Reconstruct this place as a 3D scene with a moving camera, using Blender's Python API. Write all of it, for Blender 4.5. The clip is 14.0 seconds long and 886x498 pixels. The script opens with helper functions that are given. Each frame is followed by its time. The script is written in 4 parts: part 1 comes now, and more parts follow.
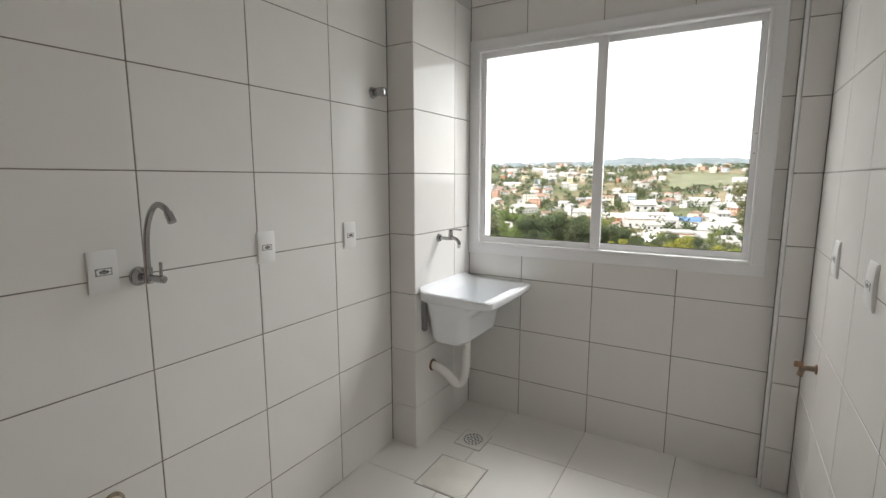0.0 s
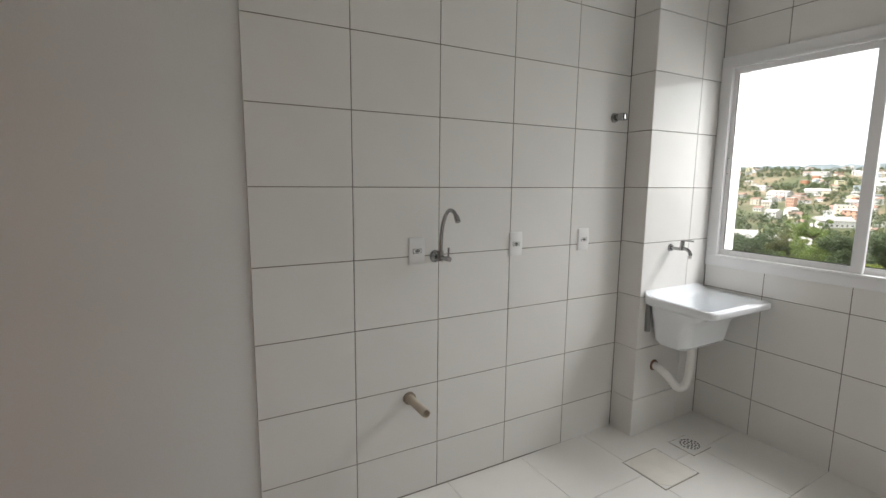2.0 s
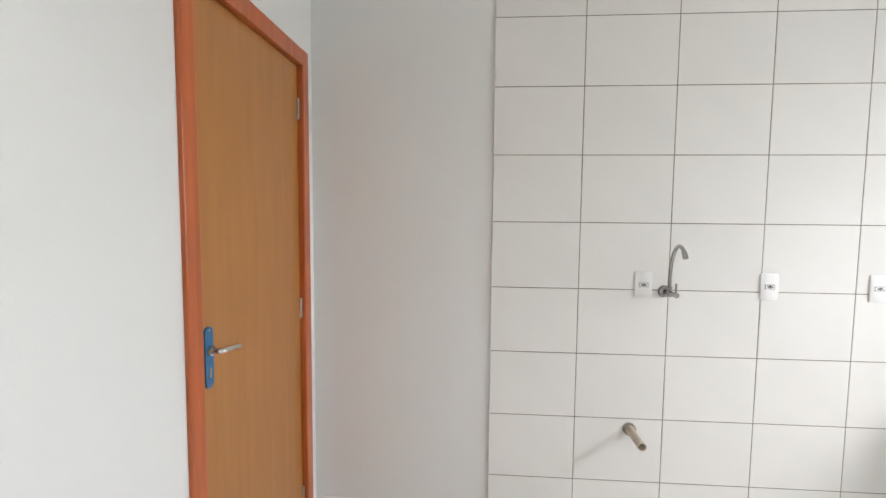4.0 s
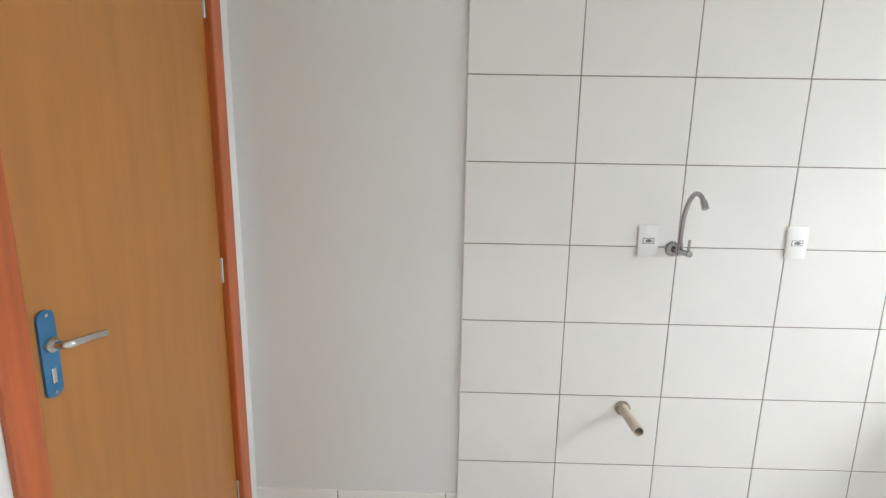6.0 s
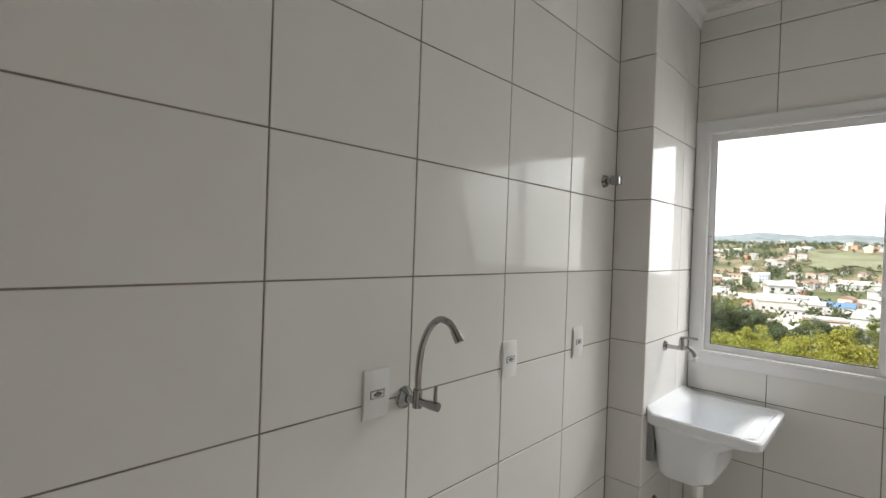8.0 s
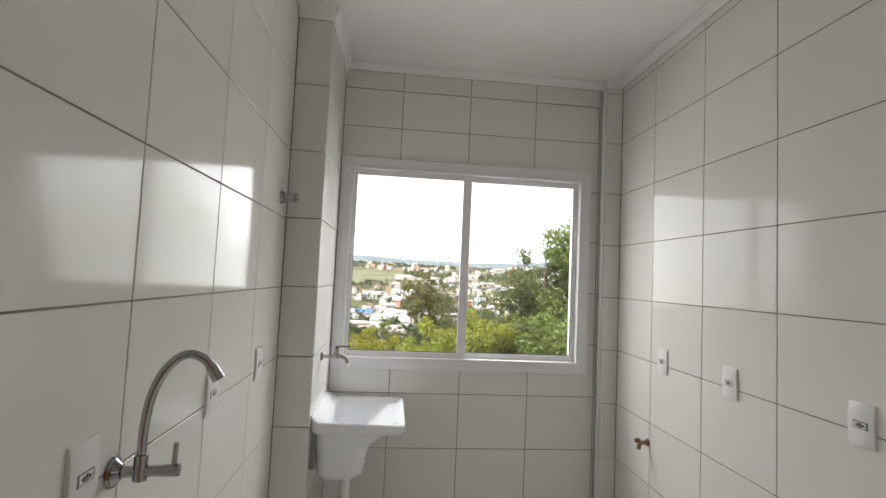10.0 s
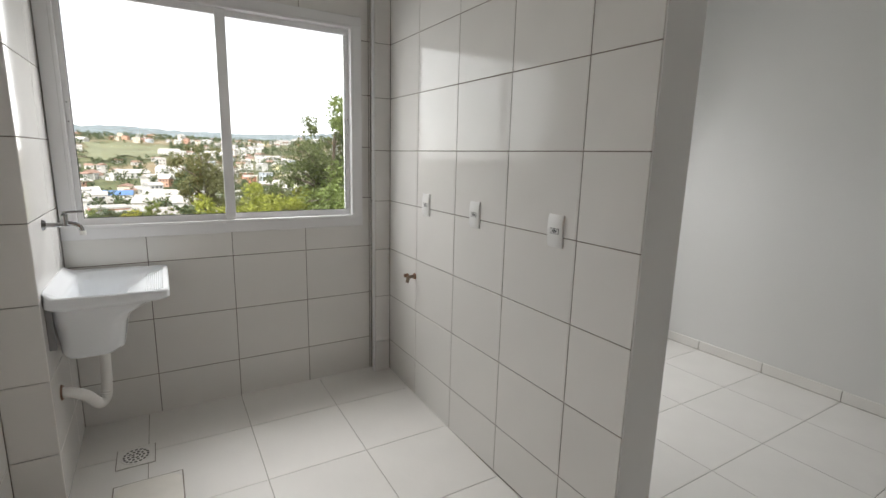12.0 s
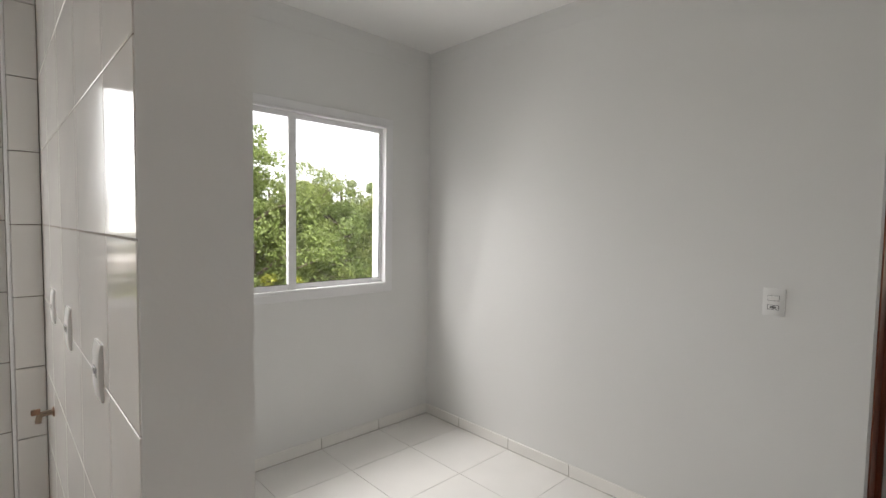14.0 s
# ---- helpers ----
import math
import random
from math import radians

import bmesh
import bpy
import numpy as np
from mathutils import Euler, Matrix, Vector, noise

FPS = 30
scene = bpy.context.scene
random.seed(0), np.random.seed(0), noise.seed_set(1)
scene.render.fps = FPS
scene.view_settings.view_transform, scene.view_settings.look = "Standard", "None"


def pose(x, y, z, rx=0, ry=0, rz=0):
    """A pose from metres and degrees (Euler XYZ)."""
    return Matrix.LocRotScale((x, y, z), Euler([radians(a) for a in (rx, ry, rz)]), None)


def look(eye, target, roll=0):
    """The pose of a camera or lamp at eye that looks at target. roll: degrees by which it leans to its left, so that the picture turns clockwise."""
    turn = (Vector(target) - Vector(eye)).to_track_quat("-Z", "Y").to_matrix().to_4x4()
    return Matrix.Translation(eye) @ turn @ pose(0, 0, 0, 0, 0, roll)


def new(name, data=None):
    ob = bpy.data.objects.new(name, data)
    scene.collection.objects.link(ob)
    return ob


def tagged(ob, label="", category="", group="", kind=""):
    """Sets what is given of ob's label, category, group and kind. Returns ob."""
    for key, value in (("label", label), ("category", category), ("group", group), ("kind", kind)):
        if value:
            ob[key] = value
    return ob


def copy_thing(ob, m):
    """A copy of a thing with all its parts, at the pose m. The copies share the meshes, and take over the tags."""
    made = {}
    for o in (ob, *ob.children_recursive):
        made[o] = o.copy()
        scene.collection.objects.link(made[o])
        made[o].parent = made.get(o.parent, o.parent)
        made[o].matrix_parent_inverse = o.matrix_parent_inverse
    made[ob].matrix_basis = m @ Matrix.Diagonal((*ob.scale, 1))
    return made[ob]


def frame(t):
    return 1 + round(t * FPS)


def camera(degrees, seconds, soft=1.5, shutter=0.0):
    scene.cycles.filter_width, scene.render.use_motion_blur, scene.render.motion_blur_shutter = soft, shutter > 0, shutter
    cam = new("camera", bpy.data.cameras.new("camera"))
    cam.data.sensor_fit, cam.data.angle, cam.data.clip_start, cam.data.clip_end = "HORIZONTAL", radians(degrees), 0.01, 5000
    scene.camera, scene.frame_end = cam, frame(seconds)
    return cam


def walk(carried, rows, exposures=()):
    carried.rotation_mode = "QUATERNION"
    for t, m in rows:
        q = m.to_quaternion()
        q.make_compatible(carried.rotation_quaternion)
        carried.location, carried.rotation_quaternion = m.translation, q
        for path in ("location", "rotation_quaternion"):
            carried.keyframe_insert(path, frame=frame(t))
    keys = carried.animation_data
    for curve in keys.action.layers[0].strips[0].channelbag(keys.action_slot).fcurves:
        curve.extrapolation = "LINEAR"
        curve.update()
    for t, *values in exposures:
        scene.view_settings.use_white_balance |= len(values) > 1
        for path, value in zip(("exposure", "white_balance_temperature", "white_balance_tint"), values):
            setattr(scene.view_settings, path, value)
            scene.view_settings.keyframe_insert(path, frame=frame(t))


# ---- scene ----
cam = camera(85.9, 14.0)
PATH = [
    (0, (1.479, 0.063, 1.42), (0.459, 1.759, 1.13), 0.0),
    (0.5, (1.605, -0.025, 1.422), (0.405, 1.547, 1.125), 0.2),
    (1, (1.665, -0.133, 1.426), (0.289, 1.286, 1.126), 0.3),
    (1.5, (1.751, -0.243, 1.445), (0.212, 0.997, 1.143), 0.4),
    (2, (1.872, -0.226, 1.473), (0.144, 0.741, 1.19), 0.6),
    (2.5, (1.985, -0.211, 1.478), (0.098, 0.41, 1.25), 0.4),
    (3, (2.079, -0.188, 1.495), (0.105, 0.091, 1.332), 0.4),
    (3.5, (2.17, -0.131, 1.492), (0.173, -0.127, 1.386), 0.6),
    (3.7, (2.211, -0.088, 1.49), (0.215, -0.181, 1.394), 0.6),
    (5.8, (1.85, -0.013, 1.443), (-0.104, -0.183, 1.053), 0.8),
    (6, (1.767, -0.043, 1.452), (-0.198, -0.079, 1.08), 1.0),
    (6.5, (1.548, -0.017, 1.466), (-0.408, 0.271, 1.162), 1.2),
    (7, (1.309, 0.021, 1.508), (-0.568, 0.68, 1.299), 1.3),
    (7.5, (1.073, -0.022, 1.517), (-0.613, 1.045, 1.389), 1.5),
    (8, (0.899, -0.039, 1.528), (-0.478, 1.411, 1.513), 2.0),
    (8.5, (0.719, 0.011, 1.56), (-0.21, 1.778, 1.673), 2.7),
    (8.7, (0.656, -0.003, 1.579), (-0.055, 1.859, 1.741), 3.1),
    (10.8, (0.414, -0.202, 1.433), (0.858, 1.747, 1.364), 0.9),
    (11, (0.39, -0.2, 1.412), (0.892, 1.729, 1.248), 0.5),
    (11.5, (0.424, -0.194, 1.389), (1.152, 1.639, 1.052), 0.7),
    (12, (0.571, -0.202, 1.414), (1.575, 1.486, 1.036), 1.4),
    (12.5, (0.831, -0.226, 1.449), (2.033, 1.339, 1.123), 1.4),
    (13, (1.074, -0.164, 1.448), (2.425, 1.289, 1.193), 1.2),
    (13.5, (1.341, -0.081, 1.469), (2.775, 1.3, 1.283), 1.0),
    (14, (1.635, -0.137, 1.477), (3.011, 1.311, 1.37), 0.9),
]
EXPOSURES = [(0, 1.18, 6470, 10), (1.5, 1.22, 6430, 10), (2.5, 1.48, 6350, 10), (3.5, 2.34, 6250, 11), (6, 2.42, 6150, 8), (6.5, 2.08, 6020, 4), (7, 1.86, 6300, 8), (7.5, 1.33, 6450, 9), (8.5, 1.16, 6480, 10), (11, 1.16, 6480, 11), (12.5, 1.08, 6450, 10), (14, 1.45, 6600, 12)]
walk(cam, [(t, look(eye, target, roll)) for t, eye, target, roll in PATH], EXPOSURES)

# ---------------------------------------------------------------- world and sun
world = bpy.data.worlds.new("overcast_sky")
scene.world = world
world.use_nodes = True
wn, wl = world.node_tree.nodes, world.node_tree.links
sky = wn.new("ShaderNodeTexSky")
sky.sky_type = "NISHITA"
sky.sun_disc = False
sky.sun_elevation = radians(52)
sky.sun_rotation = radians(200)
sky.air_density, sky.dust_density, sky.ozone_density = 1.0, 0.6, 1.0
veil = wn.new("ShaderNodeHueSaturation")
veil.inputs["Saturation"].default_value = 0.12
wl.new(sky.outputs[0], veil.inputs["Color"])
wl.new(veil.outputs[0], wn["Background"].inputs["Color"])
wn["Background"].inputs["Strength"].default_value = 0.15
sun_data = bpy.data.lights.new("sun", "SUN")
sun_data.energy, sun_data.angle, sun_data.color = 2.9, radians(12), (1.0, 0.96, 0.9)
sun_ob = new("sun", sun_data)
sun_ob.matrix_world = look((0, 0, 40), (0 + 15, 30, 40 - 43))

# the sky's light, standing outside each window opening: the low sky straight ahead, the high sky slanting down
for lamp_x in (0.901, 2.980):
    for power, wide, tall, eye, aim in ((5.0, 1.32, 0.76, (2.84, 1.76), (0.0, 0.80)), (26.0, 1.8, 0.9, (3.38, 2.84), (0.6, 0.7))):
        lamp_data = bpy.data.lights.new("window_daylight", "AREA")
        lamp_data.shape, lamp_data.size, lamp_data.size_y = "RECTANGLE", wide, tall
        lamp_data.energy, lamp_data.color = power, (1.0, 0.985, 0.965)
        lamp_data.spread = radians(165)
        lamp = new("window_daylight", lamp_data)
        lamp.matrix_world = look((lamp_x, *eye), (lamp_x, *aim))

# ---------------------------------------------------------------- materials
def material(name, color, rough=0.5, metal=0.0, spread=0.06, scale=6.0, bump=0.0, bump_scale=60.0,
             coat=0.0, spec=0.5, per_object=0.0, stretch=(1, 1, 1), second=None, mix_scale=1.5, rough_var=0.0):
    m = bpy.data.materials.new(name)
    m.use_nodes = True
    n, l = m.node_tree.nodes, m.node_tree.links
    b = n["Principled BSDF"]
    b.inputs["Roughness"].default_value = rough
    b.inputs["Metallic"].default_value = metal
    b.inputs["Specular IOR Level"].default_value = spec
    b.inputs["Coat Weight"].default_value = coat
    b.inputs["Coat Roughness"].default_value = 0.08
    tc = n.new("ShaderNodeTexCoord")
    mp = n.new("ShaderNodeMapping")
    mp.inputs["Scale"].default_value = stretch
    l.new(tc.outputs["Object"], mp.inputs["Vector"])
    big = n.new("ShaderNodeTexNoise")
    big.inputs["Scale"].default_value = scale
    big.inputs["Detail"].default_value = 6
    l.new(mp.outputs[0], big.inputs["Vector"])
    ramp = n.new("ShaderNodeValToRGB")
    c0 = [max(0, c * (1 - spread)) for c in color]
    c1 = [min(1, c * (1 + spread)) for c in color]
    ramp.color_ramp.elements[0].position, ramp.color_ramp.elements[1].position = 0.3, 0.7
    ramp.color_ramp.elements[0].color = (*c0, 1)
    ramp.color_ramp.elements[1].color = (*c1, 1)
    l.new(big.outputs["Fac"], ramp.inputs["Fac"])
    out = ramp.outputs["Color"]
    if second:
        patch = n.new("ShaderNodeTexNoise")
        patch.inputs["Scale"].default_value = mix_scale
        patch.inputs["Detail"].default_value = 5
        l.new(tc.outputs["Object"], patch.inputs["Vector"])
        edge = n.new("ShaderNodeValToRGB")
        edge.color_ramp.elements[0].position, edge.color_ramp.elements[1].position = 0.45, 0.6
        l.new(patch.outputs["Fac"], edge.inputs["Fac"])
        mix = n.new("ShaderNodeMix")
        mix.data_type = "RGBA"
        l.new(edge.outputs["Color"], mix.inputs["Factor"])
        l.new(out, mix.inputs["A"])
        mix.inputs["B"].default_value = (*second, 1)
        out = mix.outputs["Result"]
    if per_object:
        info = n.new("ShaderNodeObjectInfo")
        rng = n.new("ShaderNodeMapRange")
        rng.inputs["To Min"].default_value, rng.inputs["To Max"].default_value = 1 - per_object, 1 + per_object
        l.new(info.outputs["Random"], rng.inputs["Value"])
        hs = n.new("ShaderNodeHueSaturation")
        l.new(rng.outputs[0], hs.inputs["Value"])
        l.new(out, hs.inputs["Color"])
        out = hs.outputs["Color"]
    l.new(out, b.inputs["Base Color"])
    if rough_var:
        rr = n.new("ShaderNodeMapRange")
        rr.inputs["To Min"].default_value, rr.inputs["To Max"].default_value = max(0.02, rough - rough_var), rough + rough_var
        l.new(big.outputs["Fac"], rr.inputs["Value"])
        l.new(rr.outputs[0], b.inputs["Roughness"])
    if bump:
        fine = n.new("ShaderNodeTexNoise")
        fine.inputs["Scale"].default_value = bump_scale
        fine.inputs["Detail"].default_value = 4
        l.new(mp.outputs[0], fine.inputs["Vector"])
        bp = n.new("ShaderNodeBump")
        bp.inputs["Strength"].default_value = bump
        bp.inputs["Distance"].default_value = 0.01
        l.new(fine.outputs["Fac"], bp.inputs["Height"])
        l.new(bp.outputs[0], b.inputs["Normal"])
    return m


def leaf_material(name, color):
    m = bpy.data.materials.new(name)
    m.use_nodes = True
    n, l = m.node_tree.nodes, m.node_tree.links
    b = n["Principled BSDF"]
    b.inputs["Roughness"].default_value = 0.6
    geo = n.new("ShaderNodeNewGeometry")
    ramp = n.new("ShaderNodeValToRGB")
    ramp.color_ramp.elements[0].color = (*[c * 0.65 for c in color], 1)
    ramp.color_ramp.elements[1].color = (*[c * 1.5 for c in color], 1)
    l.new(geo.outputs["Random Per Island"], ramp.inputs["Fac"])
    info = n.new("ShaderNodeObjectInfo")
    rng = n.new("ShaderNodeMapRange")
    rng.inputs["To Min"].default_value, rng.inputs["To Max"].default_value = 0.475, 0.515
    l.new(info.outputs["Random"], rng.inputs["Value"])
    hs = n.new("ShaderNodeHueSaturation")
    l.new(rng.outputs[0], hs.inputs["Hue"])
    l.new(ramp.outputs[0], hs.inputs["Color"])
    l.new(hs.outputs[0], b.inputs["Base Color"])
    tr = n.new("ShaderNodeBsdfTranslucent")
    l.new(hs.outputs[0], tr.inputs["Color"])
    mx = n.new("ShaderNodeMixShader")
    mx.inputs[0].default_value = 0.42
    l.new(b.outputs[0], mx.inputs[1])
    l.new(tr.outputs[0], mx.inputs[2])
    l.new(mx.outputs[0], n["Material Output"].inputs["Surface"])
    return m


def island_material(name):
    m = bpy.data.materials.new(name)
    m.use_nodes = True
    n, l = m.node_tree.nodes, m.node_tree.links
    geo = n.new("ShaderNodeNewGeometry")
    ramp = n.new("ShaderNodeValToRGB")
    ramp.color_ramp.interpolation = "CONSTANT"
    ramp.color_ramp.elements[0].color = (0.62, 0.60, 0.575, 1)
    ramp.color_ramp.elements[1].color = (0.60, 0.36, 0.26, 1)
    ramp.color_ramp.elements[1].position = 0.9
    for pos, col in ((0.35, (0.62, 0.60, 0.58)), (0.6, (0.70, 0.62, 0.50)), (0.75, (0.55, 0.60, 0.66)), (0.83, (0.72, 0.66, 0.42))):
        e = ramp.color_ramp.elements.new(pos)
        e.color = (*col, 1)
    l.new(geo.outputs["Random Per Island"], ramp.inputs["Fac"])
    l.new(ramp.outputs[0], n["Principled BSDF"].inputs["Base Color"])
    n["Principled BSDF"].inputs["Roughness"].default_value = 0.9
    return m


def glass_material(name):
    m = bpy.data.materials.new(name)
    m.use_nodes = True
    n, l = m.node_tree.nodes, m.node_tree.links
    n.remove(n["Principled BSDF"])
    clear = n.new("ShaderNodeBsdfTransparent")
    clear.inputs["Color"].default_value = (0.97, 0.98, 0.975, 1)
    gloss = n.new("ShaderNodeBsdfGlossy")
    gloss.inputs["Roughness"].default_value = 0.01
    fr = n.new("ShaderNodeFresnel")
    fr.inputs["IOR"].default_value = 1.45
    mx = n.new("ShaderNodeMixShader")
    l.new(fr.outputs[0], mx.inputs[0])
    l.new(clear.outputs[0], mx.inputs[1])
    l.new(gloss.outputs[0], mx.inputs[2])
    l.new(mx.outputs[0], n["Material Output"].inputs["Surface"])
    return m


M = {
    "tile": material("glazed_wall_tile", (0.78, 0.768, 0.742), 0.09, spec=0.2, spread=0.015, scale=3, bump=0.035, bump_scale=7, per_object=0.018, rough_var=0.03),
    "grout": material("grey_grout", (0.235, 0.21, 0.18), 0.9, spread=0.3, scale=9, bump=0.3, bump_scale=200),
    "floor_tile": material("satin_floor_tile", (0.83, 0.815, 0.785), 0.3, spread=0.025, scale=4, bump=0.03, bump_scale=40, per_object=0.02, rough_var=0.06),
    "floor_grout": material("floor_grout", (0.30, 0.27, 0.23), 0.9, spread=0.25, scale=12, bump=0.2, bump_scale=200),
    "paint": material("white_wall_paint", (0.755, 0.755, 0.742), 0.62, spread=0.015, scale=1.2, bump=0.05, bump_scale=120),
    "ceiling": material("white_plaster_ceiling", (0.88, 0.875, 0.86), 0.85, spread=0.012, scale=1.5, bump=0.03, bump_scale=60),
    "alu": material("white_painted_aluminium", (0.82, 0.82, 0.825), 0.3, spread=0.01, scale=4),
    "seal": material("dark_rubber_seal", (0.03, 0.03, 0.03), 0.7),
    "plastic": material("white_plastic", (0.83, 0.83, 0.82), 0.28, spread=0.01),
    "socket": material("grey_socket_insert", (0.20, 0.20, 0.20), 0.4, spread=0.02),
    "dark": material("dark_hole", (0.02, 0.02, 0.02), 0.7),
    "ink": material("grey_ink", (0.25, 0.25, 0.25), 0.6),
    "tank": material("white_polished_synthetic", (0.86, 0.885, 0.91), 0.16, spread=0.01, scale=5),
    "chrome": material("chrome", (0.38, 0.38, 0.38), 0.07, 1.0, spread=0.02),
    "steel": material("brushed_steel", (0.6, 0.6, 0.58), 0.25, 1.0, spread=0.05, scale=20),
    "pvc": material("beige_pvc_pipe", (0.60, 0.53, 0.43), 0.45, spread=0.06, scale=20, bump=0.05),
    "white_pvc": material("white_pvc", (0.82, 0.81, 0.78), 0.4, spread=0.02, scale=10),
    "rust": material("brown_pipe", (0.22, 0.12, 0.07), 0.6, spread=0.4, scale=40, bump=0.3, bump_scale=150),
    "mortar": material("grey_brown_mortar", (0.33, 0.28, 0.22), 0.9, spread=0.3, scale=60, bump=0.4, bump_scale=200),
    "brass": material("worn_brass_fitting", (0.24, 0.18, 0.13), 0.5, 0.4, spread=0.3, scale=40),
    "door": material("honey_wood_veneer", (0.42, 0.18, 0.042), 0.34, spread=0.07, scale=9, bump=0.04, bump_scale=90, stretch=(3, 3, 0.25), coat=0.15),
    "casing": material("red_brown_varnished_wood", (0.46, 0.108, 0.026), 0.32, spread=0.2, scale=12, bump=0.05, bump_scale=80, stretch=(3, 3, 0.25), coat=0.2),
    "dark_door": material("dark_red_wood", (0.24, 0.062, 0.028), 0.4, spread=0.2, scale=12, bump=0.05, stretch=(3, 3, 0.25)),
    "film": material("blue_protective_film", (0.035, 0.16, 0.33), 0.3, spread=0.12, scale=25),
    "cover": material("cream_cover_plate", (0.80, 0.775, 0.715), 0.45, spread=0.05, scale=10),
    "outer": material("beige_render", (0.6, 0.56, 0.5), 0.9, spread=0.06, bump=0.2),
    "bark": material("grey_brown_bark", (0.13, 0.10, 0.075), 0.9, spread=0.35, scale=4, bump=0.6, bump_scale=20, stretch=(4, 4, 0.6)),
    "ground": material("grass_and_red_earth", (0.11, 0.12, 0.055), 0.95, spread=0.5, scale=0.05, second=(0.27, 0.21, 0.13), mix_scale=0.012, bump=0.3, bump_scale=1),
    "meadow": material("pale_mown_grass", (0.20, 0.205, 0.12), 0.95, spread=0.2, scale=0.02, bump=0.2, bump_scale=0.5),
    "roof_red": material("terracotta_roof", (0.31, 0.20, 0.155), 0.85, spread=0.2, scale=1.5, per_object=0.3),
    "roof_grey": material("fibre_cement_roof", (0.50, 0.47, 0.44), 0.85, spread=0.15, scale=1.0, per_object=0.25),
    "roof_blue": material("blue_metal_roof", (0.12, 0.22, 0.42), 0.5, spread=0.1, scale=1.0),
    "house_white": material("white_render", (0.60, 0.58, 0.55), 0.9, spread=0.08, scale=0.6, per_object=0.12),
    "house_cream": material("cream_render", (0.68, 0.62, 0.50), 0.9, spread=0.1, scale=0.6, per_object=0.15),
    "house_brick": material("orange_brick", (0.46, 0.22, 0.13), 0.9, spread=0.15, scale=1.0, per_object=0.15),
    "town_wall": island_material("pale_town_render"),
    # the ridge's pale blue-grey stands in for aerial haze over woods
    "ridge": material("hazed_wooded_ridge", (0.20, 0.235, 0.245), 0.95, spread=0.3, scale=0.02),
    "far_pane": material("dark_window_pane", (0.05, 0.06, 0.07), 0.15),
    "leaf_mid": leaf_material("mid_green_leaves", (0.225, 0.275, 0.085)),
    "leaf_olive": leaf_material("olive_leaves", (0.16, 0.175, 0.07)),
    "leaf_yellow": leaf_material("yellow_green_leaves", (0.30, 0.33, 0.06)),
    "leaf_dark": leaf_material("dark_green_leaves", (0.10, 0.13, 0.062)),
    "glass": glass_material("clear_glass"),
}

# ---------------------------------------------------------------- mesh helpers
def box(bm, x0, x1, y0, y1, z0, z1, bevel=0.0, segments=2):
    made = bmesh.ops.create_cube(bm, size=1.0)["verts"]
    for v in made:
        v.co = Vector(((x0 + x1) / 2 + v.co.x * (x1 - x0), (y0 + y1) / 2 + v.co.y * (y1 - y0), (z0 + z1) / 2 + v.co.z * (z1 - z0)))
    if bevel:
        edges = list({e for v in made for e in v.link_edges})
        bmesh.ops.bevel(bm, geom=edges, offset=bevel, segments=segments, profile=0.5, affect="EDGES")
    return bm


def boxed(*dims, bevel=0.0, segments=2):
    return box(bmesh.new(), *dims, bevel=bevel, segments=segments)


def rod(bm, a, b, r0, r1=None, sides=20, caps=True):
    a, b = Vector(a), Vector(b)
    turn = (b - a).to_track_quat("Z", "Y").to_matrix().to_4x4()
    bmesh.ops.create_cone(bm, cap_ends=caps, segments=sides, radius1=r0, radius2=r0 if r1 is None else r1,
                          depth=(b - a).length, matrix=Matrix.Translation((a + b) / 2) @ turn)
    return bm


def sweep(bm, points, radii, sides=16):
    pts = [Vector(p) for p in points]
    rings = []
    side = None
    for i, p in enumerate(pts):
        d = (pts[min(i + 1, len(pts) - 1)] - pts[max(i - 1, 0)]).normalized()
        if side is None:
            side = d.orthogonal().normalized()
        side = (side - d * side.dot(d)).normalized()
        up = d.cross(side)
        r = radii if isinstance(radii, float) else radii[i]
        rings.append([bm.verts.new(p + (side * math.cos(k * math.tau / sides) + up * math.sin(k * math.tau / sides)) * r) for k in range(sides)])
    for u, v in zip(rings, rings[1:]):
        for k in range(sides):
            bm.faces.new((u[k], u[(k + 1) % sides], v[(k + 1) % sides], v[k]))
    bm.faces.new(rings[0][::-1])
    bm.faces.new(rings[-1])
    return bm


def smooth_curve(points, steps=8):
    pts = [Vector(p) for p in points]
    ext = [pts[0] * 2 - pts[1]] + pts + [pts[-1] * 2 - pts[-2]]
    res = []
    for i in range(1, len(ext) - 2):
        p0, p1, p2, p3 = ext[i - 1:i + 3]
        for s in range(steps):
            t = s / steps
            res.append(0.5 * ((2 * p1) + (p2 - p0) * t + (2 * p0 - 5 * p1 + 4 * p2 - p3) * t * t + (3 * p1 - p0 - 3 * p2 + p3) * t ** 3))
    return res + [pts[-1]]


def part(name, bm, mat, parent=None, label="", smooth=False):
    me = bpy.data.meshes.new(name)
    bmesh.ops.recalc_face_normals(bm, faces=bm.faces[:])
    bm.to_mesh(me)
    bm.free()
    me.materials.append(M[mat])
    if smooth:
        me.shade_smooth()
        me.set_sharp_from_angle(angle=radians(38))
    ob = new(name, me)
    ob.parent = parent
    if label:
        ob["label"] = label
    return ob


def thing(name, label, category, group="", m=None):
    ob = tagged(new(name), label, category, group)
    if m is not None:
        ob.matrix_basis = m
    return ob


def structure(ob, label, category):
    return tagged(ob, label, category, kind="structure")


